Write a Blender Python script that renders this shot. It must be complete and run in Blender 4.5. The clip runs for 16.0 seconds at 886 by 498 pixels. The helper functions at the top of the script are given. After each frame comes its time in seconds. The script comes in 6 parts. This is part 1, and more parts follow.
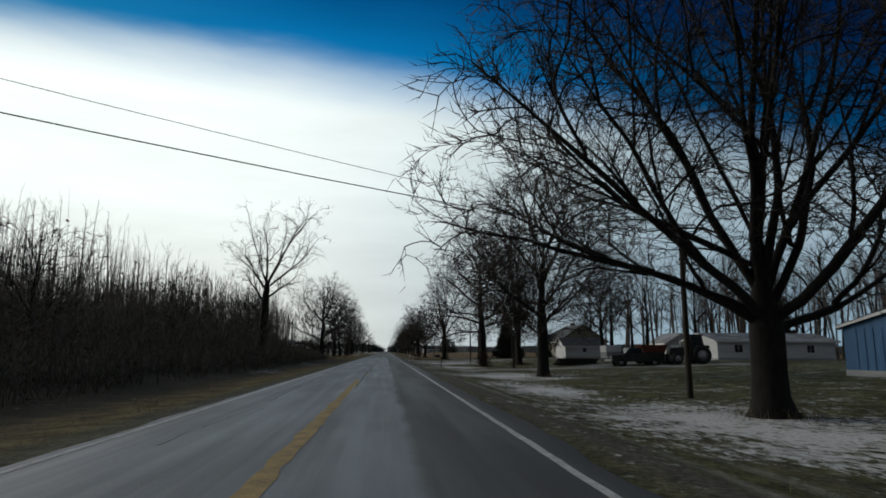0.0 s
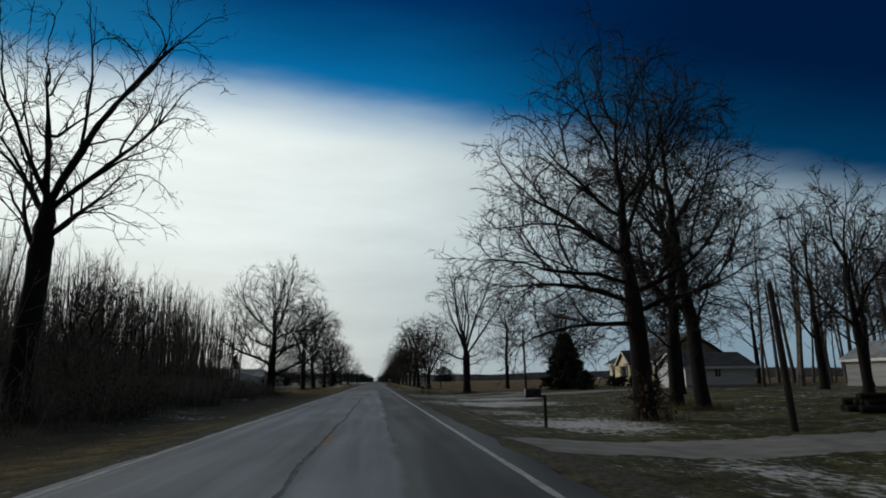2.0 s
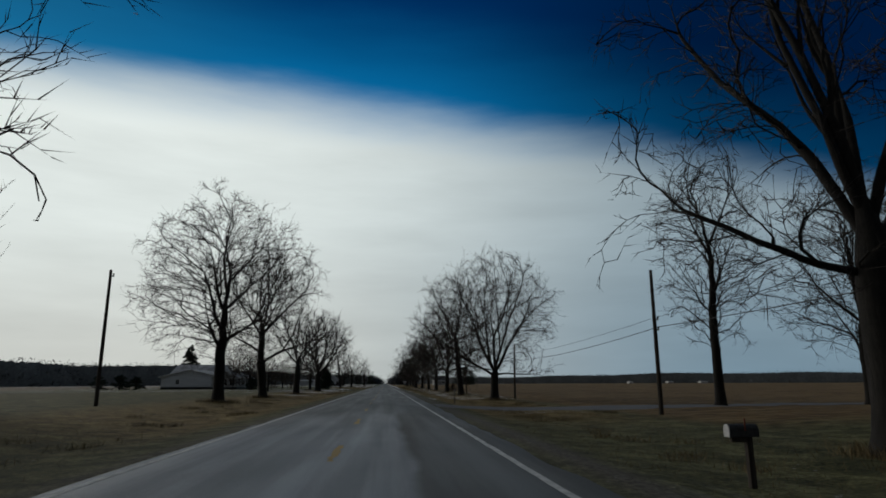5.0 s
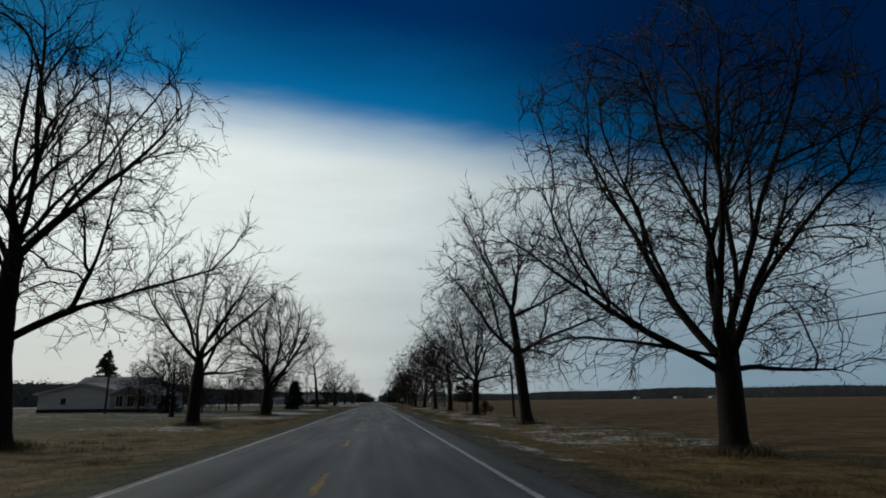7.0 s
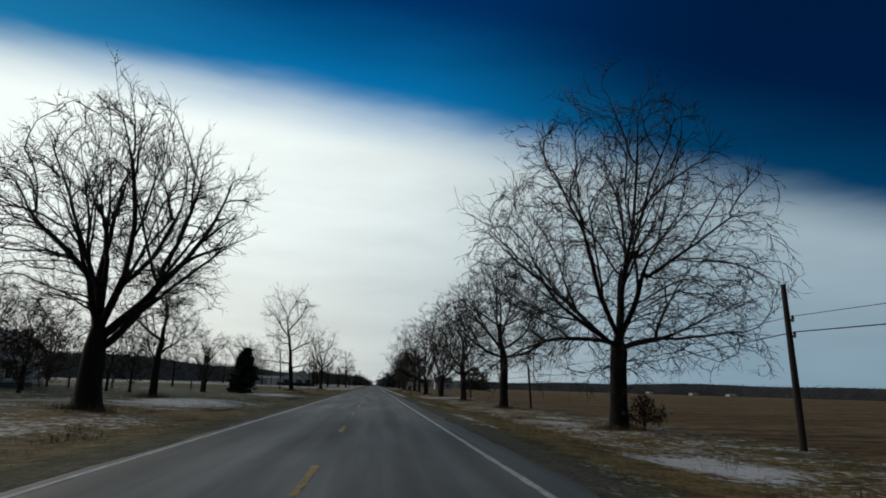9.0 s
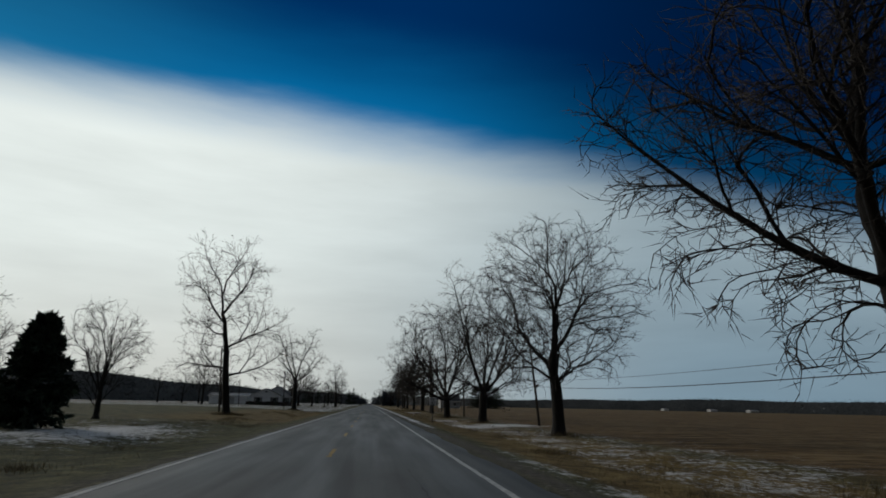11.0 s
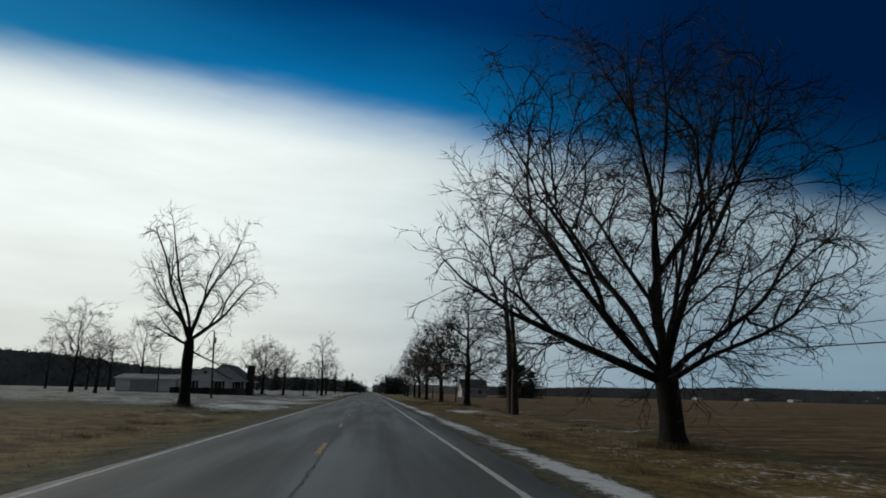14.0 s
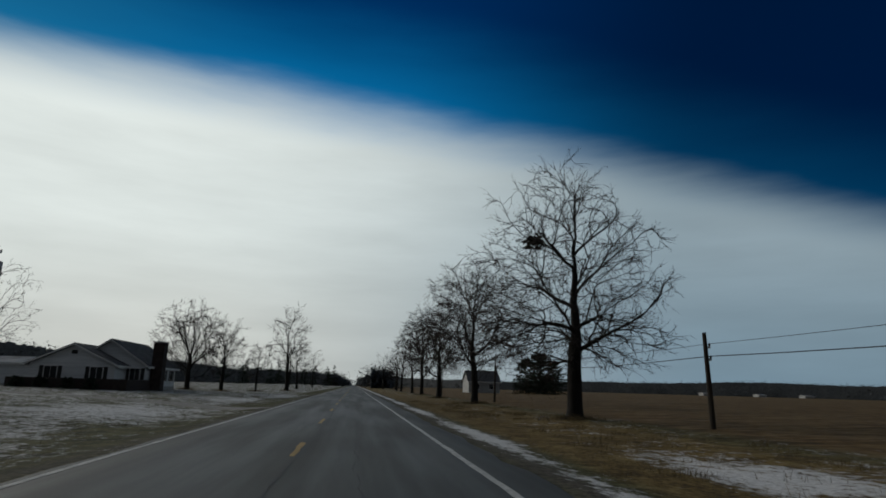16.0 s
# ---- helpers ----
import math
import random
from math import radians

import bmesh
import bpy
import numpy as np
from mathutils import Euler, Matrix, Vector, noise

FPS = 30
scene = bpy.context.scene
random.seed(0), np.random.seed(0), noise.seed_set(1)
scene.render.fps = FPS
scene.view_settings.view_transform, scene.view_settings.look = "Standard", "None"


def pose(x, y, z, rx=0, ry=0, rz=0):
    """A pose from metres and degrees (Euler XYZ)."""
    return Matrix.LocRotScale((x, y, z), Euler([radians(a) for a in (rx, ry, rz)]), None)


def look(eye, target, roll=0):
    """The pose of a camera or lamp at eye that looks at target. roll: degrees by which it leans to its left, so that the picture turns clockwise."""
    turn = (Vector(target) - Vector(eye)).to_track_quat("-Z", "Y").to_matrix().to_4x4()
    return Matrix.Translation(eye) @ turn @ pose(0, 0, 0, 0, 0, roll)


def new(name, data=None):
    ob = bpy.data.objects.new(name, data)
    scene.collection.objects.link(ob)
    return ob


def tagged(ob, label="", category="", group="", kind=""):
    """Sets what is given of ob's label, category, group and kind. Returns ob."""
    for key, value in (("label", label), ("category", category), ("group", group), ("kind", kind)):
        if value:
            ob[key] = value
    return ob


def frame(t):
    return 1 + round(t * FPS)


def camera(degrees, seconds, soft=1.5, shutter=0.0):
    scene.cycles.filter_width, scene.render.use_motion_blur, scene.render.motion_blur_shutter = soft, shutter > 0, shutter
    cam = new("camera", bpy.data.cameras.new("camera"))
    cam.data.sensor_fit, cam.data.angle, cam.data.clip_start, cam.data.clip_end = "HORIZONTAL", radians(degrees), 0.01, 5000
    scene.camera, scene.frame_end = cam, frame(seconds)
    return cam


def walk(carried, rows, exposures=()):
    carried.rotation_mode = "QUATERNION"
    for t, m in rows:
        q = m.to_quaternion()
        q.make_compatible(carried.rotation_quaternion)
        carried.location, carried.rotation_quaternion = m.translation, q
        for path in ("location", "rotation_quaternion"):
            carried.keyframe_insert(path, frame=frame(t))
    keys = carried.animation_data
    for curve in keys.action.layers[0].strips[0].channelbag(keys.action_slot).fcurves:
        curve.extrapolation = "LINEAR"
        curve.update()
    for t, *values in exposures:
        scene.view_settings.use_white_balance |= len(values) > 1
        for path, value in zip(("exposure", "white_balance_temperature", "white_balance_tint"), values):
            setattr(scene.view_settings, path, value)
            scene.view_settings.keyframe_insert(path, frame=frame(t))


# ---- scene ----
cam = camera(71.7, 16.0, 1.75)
PATH = [
    (0.0, pose(0.065, 0.000, 1.420, 99.49, -0.25, -5.27)),
    (0.5, pose(0.111, 11.250, 1.420, 100.83, -0.23, -5.53)),
    (1.0, pose(0.109, 22.500, 1.420, 101.23, 0.52, -6.03)),
    (1.5, pose(0.095, 33.750, 1.420, 101.35, 0.44, -6.24)),
    (2.0, pose(0.088, 45.000, 1.420, 102.08, 0.72, -6.15)),
    (2.5, pose(0.047, 56.250, 1.420, 101.85, 0.01, -5.29)),
    (3.0, pose(-0.018, 67.500, 1.420, 101.74, 0.03, -5.75)),
    (3.5, pose(-0.044, 78.750, 1.420, 102.48, 0.14, -5.72)),
    (4.0, pose(-0.046, 90.000, 1.420, 101.94, -0.05, -5.16)),
    (6.5, pose(-0.052, 146.250, 1.420, 103.60, 0.86, -5.65)),
    (7.0, pose(-0.074, 157.500, 1.420, 103.86, 0.68, -6.02)),
    (7.5, pose(-0.096, 168.750, 1.420, 103.59, 0.26, -6.17)),
    (8.0, pose(-0.099, 180.000, 1.420, 103.01, -0.23, -5.71)),
    (8.5, pose(-0.114, 191.250, 1.420, 101.56, -2.07, -7.13)),
    (9.0, pose(-0.120, 202.500, 1.420, 102.67, -1.64, -6.28)),
    (9.5, pose(-0.128, 213.750, 1.420, 103.13, -0.84, -6.33)),
    (10.0, pose(-0.088, 225.000, 1.420, 103.60, -1.25, -6.37)),
    (12.5, pose(-0.016, 281.250, 1.420, 104.5, -0.75, -7.03)),
    (13.0, pose(0.034, 292.500, 1.420, 103.26, -0.45, -6.65)),
    (13.5, pose(0.065, 303.750, 1.420, 103.05, -0.80, -6.41)),
    (14.0, pose(0.060, 315.000, 1.420, 103.20, -1.30, -6.62)),
    (14.5, pose(0.049, 326.250, 1.420, 101.86, -1.34, -7.38)),
    (15.0, pose(0.039, 337.500, 1.420, 101.79, -1.62, -7.00)),
    (15.5, pose(0.054, 348.750, 1.420, 101.98, -0.68, -8.56)),
    (16.0, pose(0.080, 360.000, 1.420, 102.69, -1.51, -8.09)),
]
EXPOSURES = [(0, 0.1), (0.5, 0.0), (1.5, -0.1), (2.5, -0.15), (3.5, -0.35), (4, -0.3), (6.5, -0.33), (8, 0.05), (9, 0.0), (10, -0.15), (12.5, -0.3), (13.5, -0.05), (14.5, -0.1), (15.5, -0.3), (16, -0.35)]
walk(cam, PATH, EXPOSURES)

# ---- sky and light ----
world = bpy.data.worlds.new("winter_sky")
scene.world = world
world.use_nodes = True
wn, wl = world.node_tree.nodes, world.node_tree.links
wn.clear()


def wnode(kind, **sets):
    n = wn.new(kind)
    for k, v in sets.items():
        n.inputs[k].default_value = v
    return n


def wmath(op, a, b=None, clamp=False):
    n = wn.new("ShaderNodeMath")
    n.operation, n.use_clamp = op, clamp
    for i, v in enumerate((a, b)):
        if v is None:
            continue
        if isinstance(v, (int, float)):
            n.inputs[i].default_value = v
        else:
            wl.new(v, n.inputs[i])
    return n.outputs[0]


def wramp(v, lo, hi):
    n = wn.new("ShaderNodeMapRange")
    n.interpolation_type = "SMOOTHSTEP"
    n.inputs["From Min"].default_value, n.inputs["From Max"].default_value = lo, hi
    wl.new(v, n.inputs["Value"])
    return n.outputs["Result"]


def wmix(f, a, b, blend="MIX"):
    n = wn.new("ShaderNodeMix")
    n.data_type, n.blend_type = "RGBA", blend
    for i, v in ((0, f), (6, a), (7, b)):
        if isinstance(v, (int, float)):
            n.inputs[i].default_value = v
        elif isinstance(v, tuple):
            n.inputs[i].default_value = (*v, 1)
        else:
            wl.new(v, n.inputs[i])
    return n.outputs[2]


coord = wn.new("ShaderNodeTexCoord")
sep = wn.new("ShaderNodeSeparateXYZ")
wl.new(coord.outputs["Generated"], sep.inputs[0])
dx, dy, dz = sep.outputs
nishita = wn.new("ShaderNodeTexSky")
nishita.sky_type, nishita.sun_disc = "NISHITA", False
nishita.sun_elevation, nishita.sun_rotation = radians(20), radians(-53)
# thin bright overcast, whitest round the veiled sun, greyer and bluer away from it
sund = (-0.62, 0.66, 0.40)
dot = wmath("ADD", wmath("ADD", wmath("MULTIPLY", dx, sund[0]), wmath("MULTIPLY", dy, sund[1])), wmath("MULTIPLY", dz, sund[2]))
cloud = wmix(wramp(dot, 0.35, 0.98), (0.33, 0.43, 0.49), (0.925, 1.00, 0.97))
low = wmix(wramp(dx, -0.3, 0.55), (0.72, 0.745, 0.70), (0.215, 0.32, 0.40))
cloud = wmix(wramp(dz, 0.0, 0.26), low, cloud)
stretch = wn.new("ShaderNodeMapping")
stretch.inputs["Scale"].default_value = (1.6, 1.6, 9.0)
wl.new(coord.outputs["Generated"], stretch.inputs[0])
puffs = wnode("ShaderNodeTexNoise", Scale=2.4, Detail=5.0, Roughness=0.55)
wl.new(stretch.outputs[0], puffs.inputs["Vector"])
shade = wn.new("ShaderNodeMapRange")
shade.inputs["From Min"].default_value, shade.inputs["From Max"].default_value = 0.3, 0.7
shade.inputs["To Min"].default_value, shade.inputs["To Max"].default_value = 0.93, 1.055
wl.new(puffs.outputs["Fac"], shade.inputs["Value"])
cloud = wmix(1.0, cloud, shade.outputs[0], "MULTIPLY")
# unseen sky overhead and behind, dimmed to grey to lower the fill light
cloud = wmix(wmath("MAXIMUM", wramp(dz, 0.55, 0.85), wramp(dy, 0.3, -0.2)), cloud, (0.098, 0.112, 0.13))
# windscreen's deep blue tint strip, put into the sky above the cloud edge, ahead
edge = wmath("DIVIDE", wmath("ADD", dz, wmath("MULTIPLY", dx, 0.125)), wmath("MAXIMUM", dy, 0.05))
edge = wmath("ADD", edge, wmath("MULTIPLY", wmath("SUBTRACT", puffs.outputs["Fac"], 0.5), 0.06))
clear = wmath("MULTIPLY", wramp(edge, 0.378, 0.52), wramp(dy, 0.22, 0.45))
deep = wmix(wramp(edge, 0.40, 0.72), (0.003, 0.225, 0.53), (0.0, 0.029, 0.122))
deep = wmix(wramp(dx, -0.1, -0.6), deep, wmix(0.55, deep, (0.02, 0.21, 0.36)))
# darkened to the right for the glass's black upper corner
deep = wmix(wramp(dx, 0.0, 0.5), deep, wmix(0.75, deep, (0.0, 0.003, 0.012)))
blue = wmix(0.12, deep, wmix(1.0, nishita.outputs[0], (0.0, 0.012, 0.045), "MULTIPLY"))
sky = wmix(clear, cloud, blue)
bg = wnode("ShaderNodeBackground", Strength=1.0)
wl.new(sky, bg.inputs["Color"])
wout = wn.new("ShaderNodeOutputWorld")
wl.new(bg.outputs[0], wout.inputs["Surface"])

sun = new("sun", bpy.data.lights.new("sun", "SUN"))
sun.data.energy, sun.data.angle, sun.data.color = 1.45, radians(30), (1.0, 0.92, 0.80)
sun.matrix_world = look((-72, 54, 32), (0, 0, 0))

# ---- materials ----


def material(name):
    m = bpy.data.materials.new(name)
    m.use_nodes = True
    return m, m.node_tree.nodes, m.node_tree.links, m.node_tree.nodes["Principled BSDF"]


def mat(name, dark, light, scale=4.0, rough=0.85, metal=0.0, bump=0.2, fine=40.0, stretch=(1, 1, 1), dist=0.02, vary=0.0, spec=0.3):
    """Two colours mixed by noise at two scales, with relief; vary: difference from piece to piece."""
    m, n, l, b = material(name)
    tc = n.new("ShaderNodeTexCoord")
    mp = n.new("ShaderNodeMapping")
    mp.inputs["Scale"].default_value = stretch
    l.new(tc.outputs["Object"], mp.inputs[0])
    big, small = n.new("ShaderNodeTexNoise"), n.new("ShaderNodeTexNoise")
    big.inputs["Scale"].default_value, big.inputs["Detail"].default_value = scale, 5
    small.inputs["Scale"].default_value, small.inputs["Detail"].default_value = fine, 3
    l.new(mp.outputs[0], big.inputs["Vector"])
    l.new(mp.outputs[0], small.inputs["Vector"])
    mixf = n.new("ShaderNodeMath")
    mixf.operation = "MULTIPLY_ADD"
    mixf.inputs[1].default_value = 0.45
    l.new(small.outputs["Fac"], mixf.inputs[0])
    half = n.new("ShaderNodeMath")
    half.operation = "MULTIPLY"
    half.inputs[1].default_value = 0.55
    l.new(big.outputs["Fac"], half.inputs[0])
    l.new(half.outputs[0], mixf.inputs[2])
    ramp = n.new("ShaderNodeValToRGB")
    ramp.color_ramp.elements[0].position, ramp.color_ramp.elements[1].position = 0.36, 0.64
    ramp.color_ramp.elements[0].color, ramp.color_ramp.elements[1].color = (*dark, 1), (*light, 1)
    l.new(mixf.outputs[0], ramp.inputs[0])
    col = ramp.outputs[0]
    if vary:
        geo = n.new("ShaderNodeNewGeometry")
        hsv = n.new("ShaderNodeHueSaturation")
        mr = n.new("ShaderNodeMapRange")
        mr.inputs["To Min"].default_value, mr.inputs["To Max"].default_value = 1 - vary, 1 + vary
        l.new(geo.outputs["Random Per Island"], mr.inputs["Value"])
        l.new(mr.outputs[0], hsv.inputs["Value"])
        l.new(col, hsv.inputs["Color"])
        col = hsv.outputs[0]
    l.new(col, b.inputs["Base Color"])
    b.inputs["Roughness"].default_value, b.inputs["Metallic"].default_value = rough, metal
    b.inputs["Specular IOR Level"].default_value = spec
    if bump:
        bp = n.new("ShaderNodeBump")
        bp.inputs["Strength"].default_value, bp.inputs["Distance"].default_value = bump, dist
        l.new(mixf.outputs[0], bp.inputs["Height"])
        l.new(bp.outputs[0], b.inputs["Normal"])
    return m


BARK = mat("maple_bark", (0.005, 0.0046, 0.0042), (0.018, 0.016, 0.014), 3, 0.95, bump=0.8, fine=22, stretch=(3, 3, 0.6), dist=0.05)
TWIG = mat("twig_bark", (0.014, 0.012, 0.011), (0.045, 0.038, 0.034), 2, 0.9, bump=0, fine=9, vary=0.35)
SAPLING = mat("sapling_bark", (0.052, 0.045, 0.04), (0.15, 0.13, 0.117), 1.5, 0.9, bump=0, fine=9, vary=0.4)
DEADWOOD = mat("weathered_deadwood", (0.011, 0.0095, 0.0085), (0.042, 0.037, 0.032), 3, 0.9, bump=0.7, fine=25, stretch=(4, 4, 0.5), dist=0.04)
BRUSH = mat("brush_stems", (0.058, 0.059, 0.048), (0.15, 0.147, 0.118), 1, 0.95, bump=0, fine=7, vary=0.5)
DRYLEAF = mat("dry_leaves", (0.045, 0.029, 0.018), (0.11, 0.07, 0.042), 1, 0.9, bump=0, fine=7, vary=0.4)
NEEDLES = mat("spruce_needles", (0.008, 0.016, 0.010), (0.028, 0.045, 0.026), 1.5, 0.8, bump=0, fine=8, vary=0.5)
# distance haze is put into these two wood colours, bluish and pale grey
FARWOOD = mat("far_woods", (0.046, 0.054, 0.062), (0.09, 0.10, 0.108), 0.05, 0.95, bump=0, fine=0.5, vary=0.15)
HAZEWOOD = mat("haze_toned_woods", (0.075, 0.078, 0.078), (0.14, 0.145, 0.145), 0.05, 0.95, bump=0, fine=0.5, vary=0.15)
GRASS = mat("dry_grass_blades", (0.07, 0.055, 0.026), (0.20, 0.15, 0.075), 0.4, 0.9, bump=0, fine=3, vary=0.45)
PAINT_WHITE = mat("white_road_paint", (0.30, 0.31, 0.30), (0.62, 0.62, 0.60), 3.0, 0.75, bump=0.2, fine=30)
PAINT_YELLOW = mat("yellow_road_paint", (0.20, 0.14, 0.06), (0.44, 0.29, 0.09), 3.0, 0.75, bump=0.2, fine=28)
CRACK = mat("tar_crack", (0.008, 0.008, 0.009), (0.02, 0.02, 0.021), 6, 0.6, bump=0.2)
GRAVEL = mat("pale_gravel", (0.16, 0.153, 0.142), (0.34, 0.33, 0.31), 1.2, 0.95, bump=0.7, fine=26, dist=0.03)
SIDE_ASPHALT = mat("old_side_road_asphalt", (0.075, 0.077, 0.08), (0.13, 0.132, 0.135), 0.6, 0.85, bump=0.4, fine=45)
POLEWOOD = mat("grey_pole_wood", (0.018, 0.014, 0.011), (0.055, 0.046, 0.037), 3, 0.9, bump=0.5, fine=25, stretch=(6, 6, 0.4))
WIRE = mat("black_cable", (0.01, 0.01, 0.011), (0.03, 0.03, 0.031), 3, 0.6, bump=0)
WHITE_SIDING = mat("white_lap_siding", (0.52, 0.54, 0.56), (0.74, 0.75, 0.76), 0.8, 0.7, bump=0.15, fine=6, stretch=(0.3, 0.3, 5))
YELLOW_SIDING = mat("pale_yellow_siding", (0.66, 0.57, 0.32), (0.84, 0.75, 0.47), 0.8, 0.7, bump=0.15, fine=6, stretch=(0.3, 0.3, 5))
OLIVE_SHINGLE = mat("olive_shingle", (0.17, 0.16, 0.11), (0.28, 0.26, 0.18), 1.5, 0.9, bump=0.4, fine=14, stretch=(1, 1, 4))
GREY_SIDING = mat("grey_siding", (0.26, 0.27, 0.27), (0.42, 0.43, 0.43), 0.8, 0.75, bump=0.15, fine=6, stretch=(0.3, 0.3, 5))
BLUE_METAL = mat("blue_sheet_metal", (0.03, 0.10, 0.22), (0.07, 0.19, 0.36), 0.7, 0.55, bump=0.3, fine=7, stretch=(4, 4, 0.2))
ROOF_DARK = mat("dark_shingles", (0.035, 0.037, 0.04), (0.10, 0.102, 0.105), 0.9, 0.9, bump=0.5, fine=14, stretch=(1, 1, 3))
ROOF_FROST = mat("frosted_grey_shingles", (0.11, 0.115, 0.12), (0.42, 0.44, 0.46), 0.5, 0.85, bump=0.4, fine=9)
BRICK_DARK = mat("dark_brick", (0.022, 0.017, 0.015), (0.06, 0.045, 0.04), 3, 0.9, bump=0.5, fine=18)
TRIM = mat("white_trim_paint", (0.62, 0.62, 0.61), (0.8, 0.8, 0.79), 2, 0.6, bump=0.05)
SHUTTER = mat("black_shutter_paint", (0.012, 0.013, 0.013), (0.03, 0.03, 0.03), 3, 0.6, bump=0.1)
TRUCKPAINT = mat("faded_dark_truck_paint", (0.012, 0.014, 0.013), (0.04, 0.042, 0.036), 1.5, 0.5, bump=0.05)
RUST = mat("rusty_red_paint", (0.08, 0.025, 0.015), (0.2, 0.06, 0.035), 4, 0.8, bump=0.2)
RUBBER = mat("tyre_rubber", (0.012, 0.012, 0.012), (0.03, 0.03, 0.03), 6, 0.9, bump=0.2)
STEEL = mat("galvanised_steel", (0.25, 0.26, 0.27), (0.45, 0.46, 0.47), 5, 0.5, metal=0.7, bump=0.05)
SIGNFACE = mat("white_sign_sheet", (0.42, 0.43, 0.43), (0.56, 0.57, 0.57), 3, 0.5, bump=0.02)
SIGNINK = mat("dark_sign_ink", (0.02, 0.02, 0.022), (0.04, 0.04, 0.042), 3, 0.6, bump=0)
BOXMETAL = mat("dark_mailbox_metal", (0.015, 0.015, 0.016), (0.05, 0.05, 0.052), 4, 0.55, metal=0.3, bump=0.05)

gm, gn, gl, gb = material("window_glass")
gb.inputs["Base Color"].default_value = (0.015, 0.018, 0.02, 1)
gb.inputs["Roughness"].default_value = 0.12
gb.inputs["Specular IOR Level"].default_value = 0.3
GLASS = gm


def road_material():
    """Worn asphalt: an older, paler pavement with a darker resurfaced strip, then a newer one, darker farther on; wheel
    tracks and stains.
    """
    m, n, l, b = material("worn_asphalt")
    geo = n.new("ShaderNodeNewGeometry")
    s = n.new("ShaderNodeSeparateXYZ")
    l.new(geo.outputs["Position"], s.inputs[0])

    def noise_of(scale, detail, stretch=(1, 1, 1)):
        mp = n.new("ShaderNodeMapping")
        mp.inputs["Scale"].default_value = stretch
        l.new(geo.outputs["Position"], mp.inputs[0])
        t = n.new("ShaderNodeTexNoise")
        t.inputs["Scale"].default_value, t.inputs["Detail"].default_value = scale, detail
        l.new(mp.outputs[0], t.inputs["Vector"])
        return t.outputs["Fac"]

    def calc(op, a, c):
        t = n.new("ShaderNodeMath")
        t.operation = op
        for i, v in enumerate((a, c)):
            if isinstance(v, (int, float)):
                t.inputs[i].default_value = v
            else:
                l.new(v, t.inputs[i])
        return t.outputs[0]

    def step(v, lo, hi, a=0.0, c=1.0):
        t = n.new("ShaderNodeMapRange")
        t.interpolation_type = "SMOOTHSTEP"
        for k, q in (("From Min", lo), ("From Max", hi), ("To Min", a), ("To Max", c)):
            t.inputs[k].default_value = q
        l.new(v, t.inputs["Value"])
        return t.outputs["Result"]

    def blend(f, a, c, kind="MIX"):
        t = n.new("ShaderNodeMix")
        t.data_type, t.blend_type = "RGBA", kind
        for i, v in ((0, f), (6, a), (7, c)):
            if isinstance(v, (int, float)):
                t.inputs[i].default_value = v
            elif isinstance(v, tuple):
                t.inputs[i].default_value = (*v, 1)
            else:
                l.new(v, t.inputs[i])
        return t.outputs[2]

    wob = calc("MULTIPLY", calc("SUBTRACT", noise_of(0.35, 3), 0.5), 0.5)
    xx = calc("ADD", s.outputs[0], wob)
    older = step(s.outputs[1], 128, 150, 1.0, 0.0)
    strip = step(xx, 0.35, 0.62)
    pale = blend(strip, (0.195, 0.212, 0.232), (0.066, 0.067, 0.063))
    newer = blend(step(s.outputs[1], 285, 335), (0.088, 0.093, 0.091), (0.058, 0.062, 0.058))
    col = blend(older, newer, pale)
    track = step(noise_of(1.0, 4, (2.2, 0.06, 1)), 0.42, 0.66, 0.86, 1.16)
    col = blend(1.0, col, track, "MULTIPLY")
    blot = step(noise_of(0.5, 5, (1, 0.35, 1)), 0.35, 0.7, 0.86, 1.15)
    col = blend(1.0, col, blot, "MULTIPLY")
    grit = step(noise_of(55, 3), 0.25, 0.75, 0.8, 1.2)
    col = blend(1.0, col, grit, "MULTIPLY")
    l.new(col, b.inputs["Base Color"])
    l.new(step(noise_of(0.6, 4, (1.5, 0.1, 1)), 0.3, 0.7, 0.55, 0.8), b.inputs["Roughness"])
    b.inputs["Specular IOR Level"].default_value = 0.4
    bp = n.new("ShaderNodeBump")
    bp.inputs["Strength"].default_value, bp.inputs["Distance"].default_value = 0.35, 0.01
    l.new(noise_of(40, 4), bp.inputs["Height"])
    l.new(bp.outputs[0], b.inputs["Normal"])
    return m


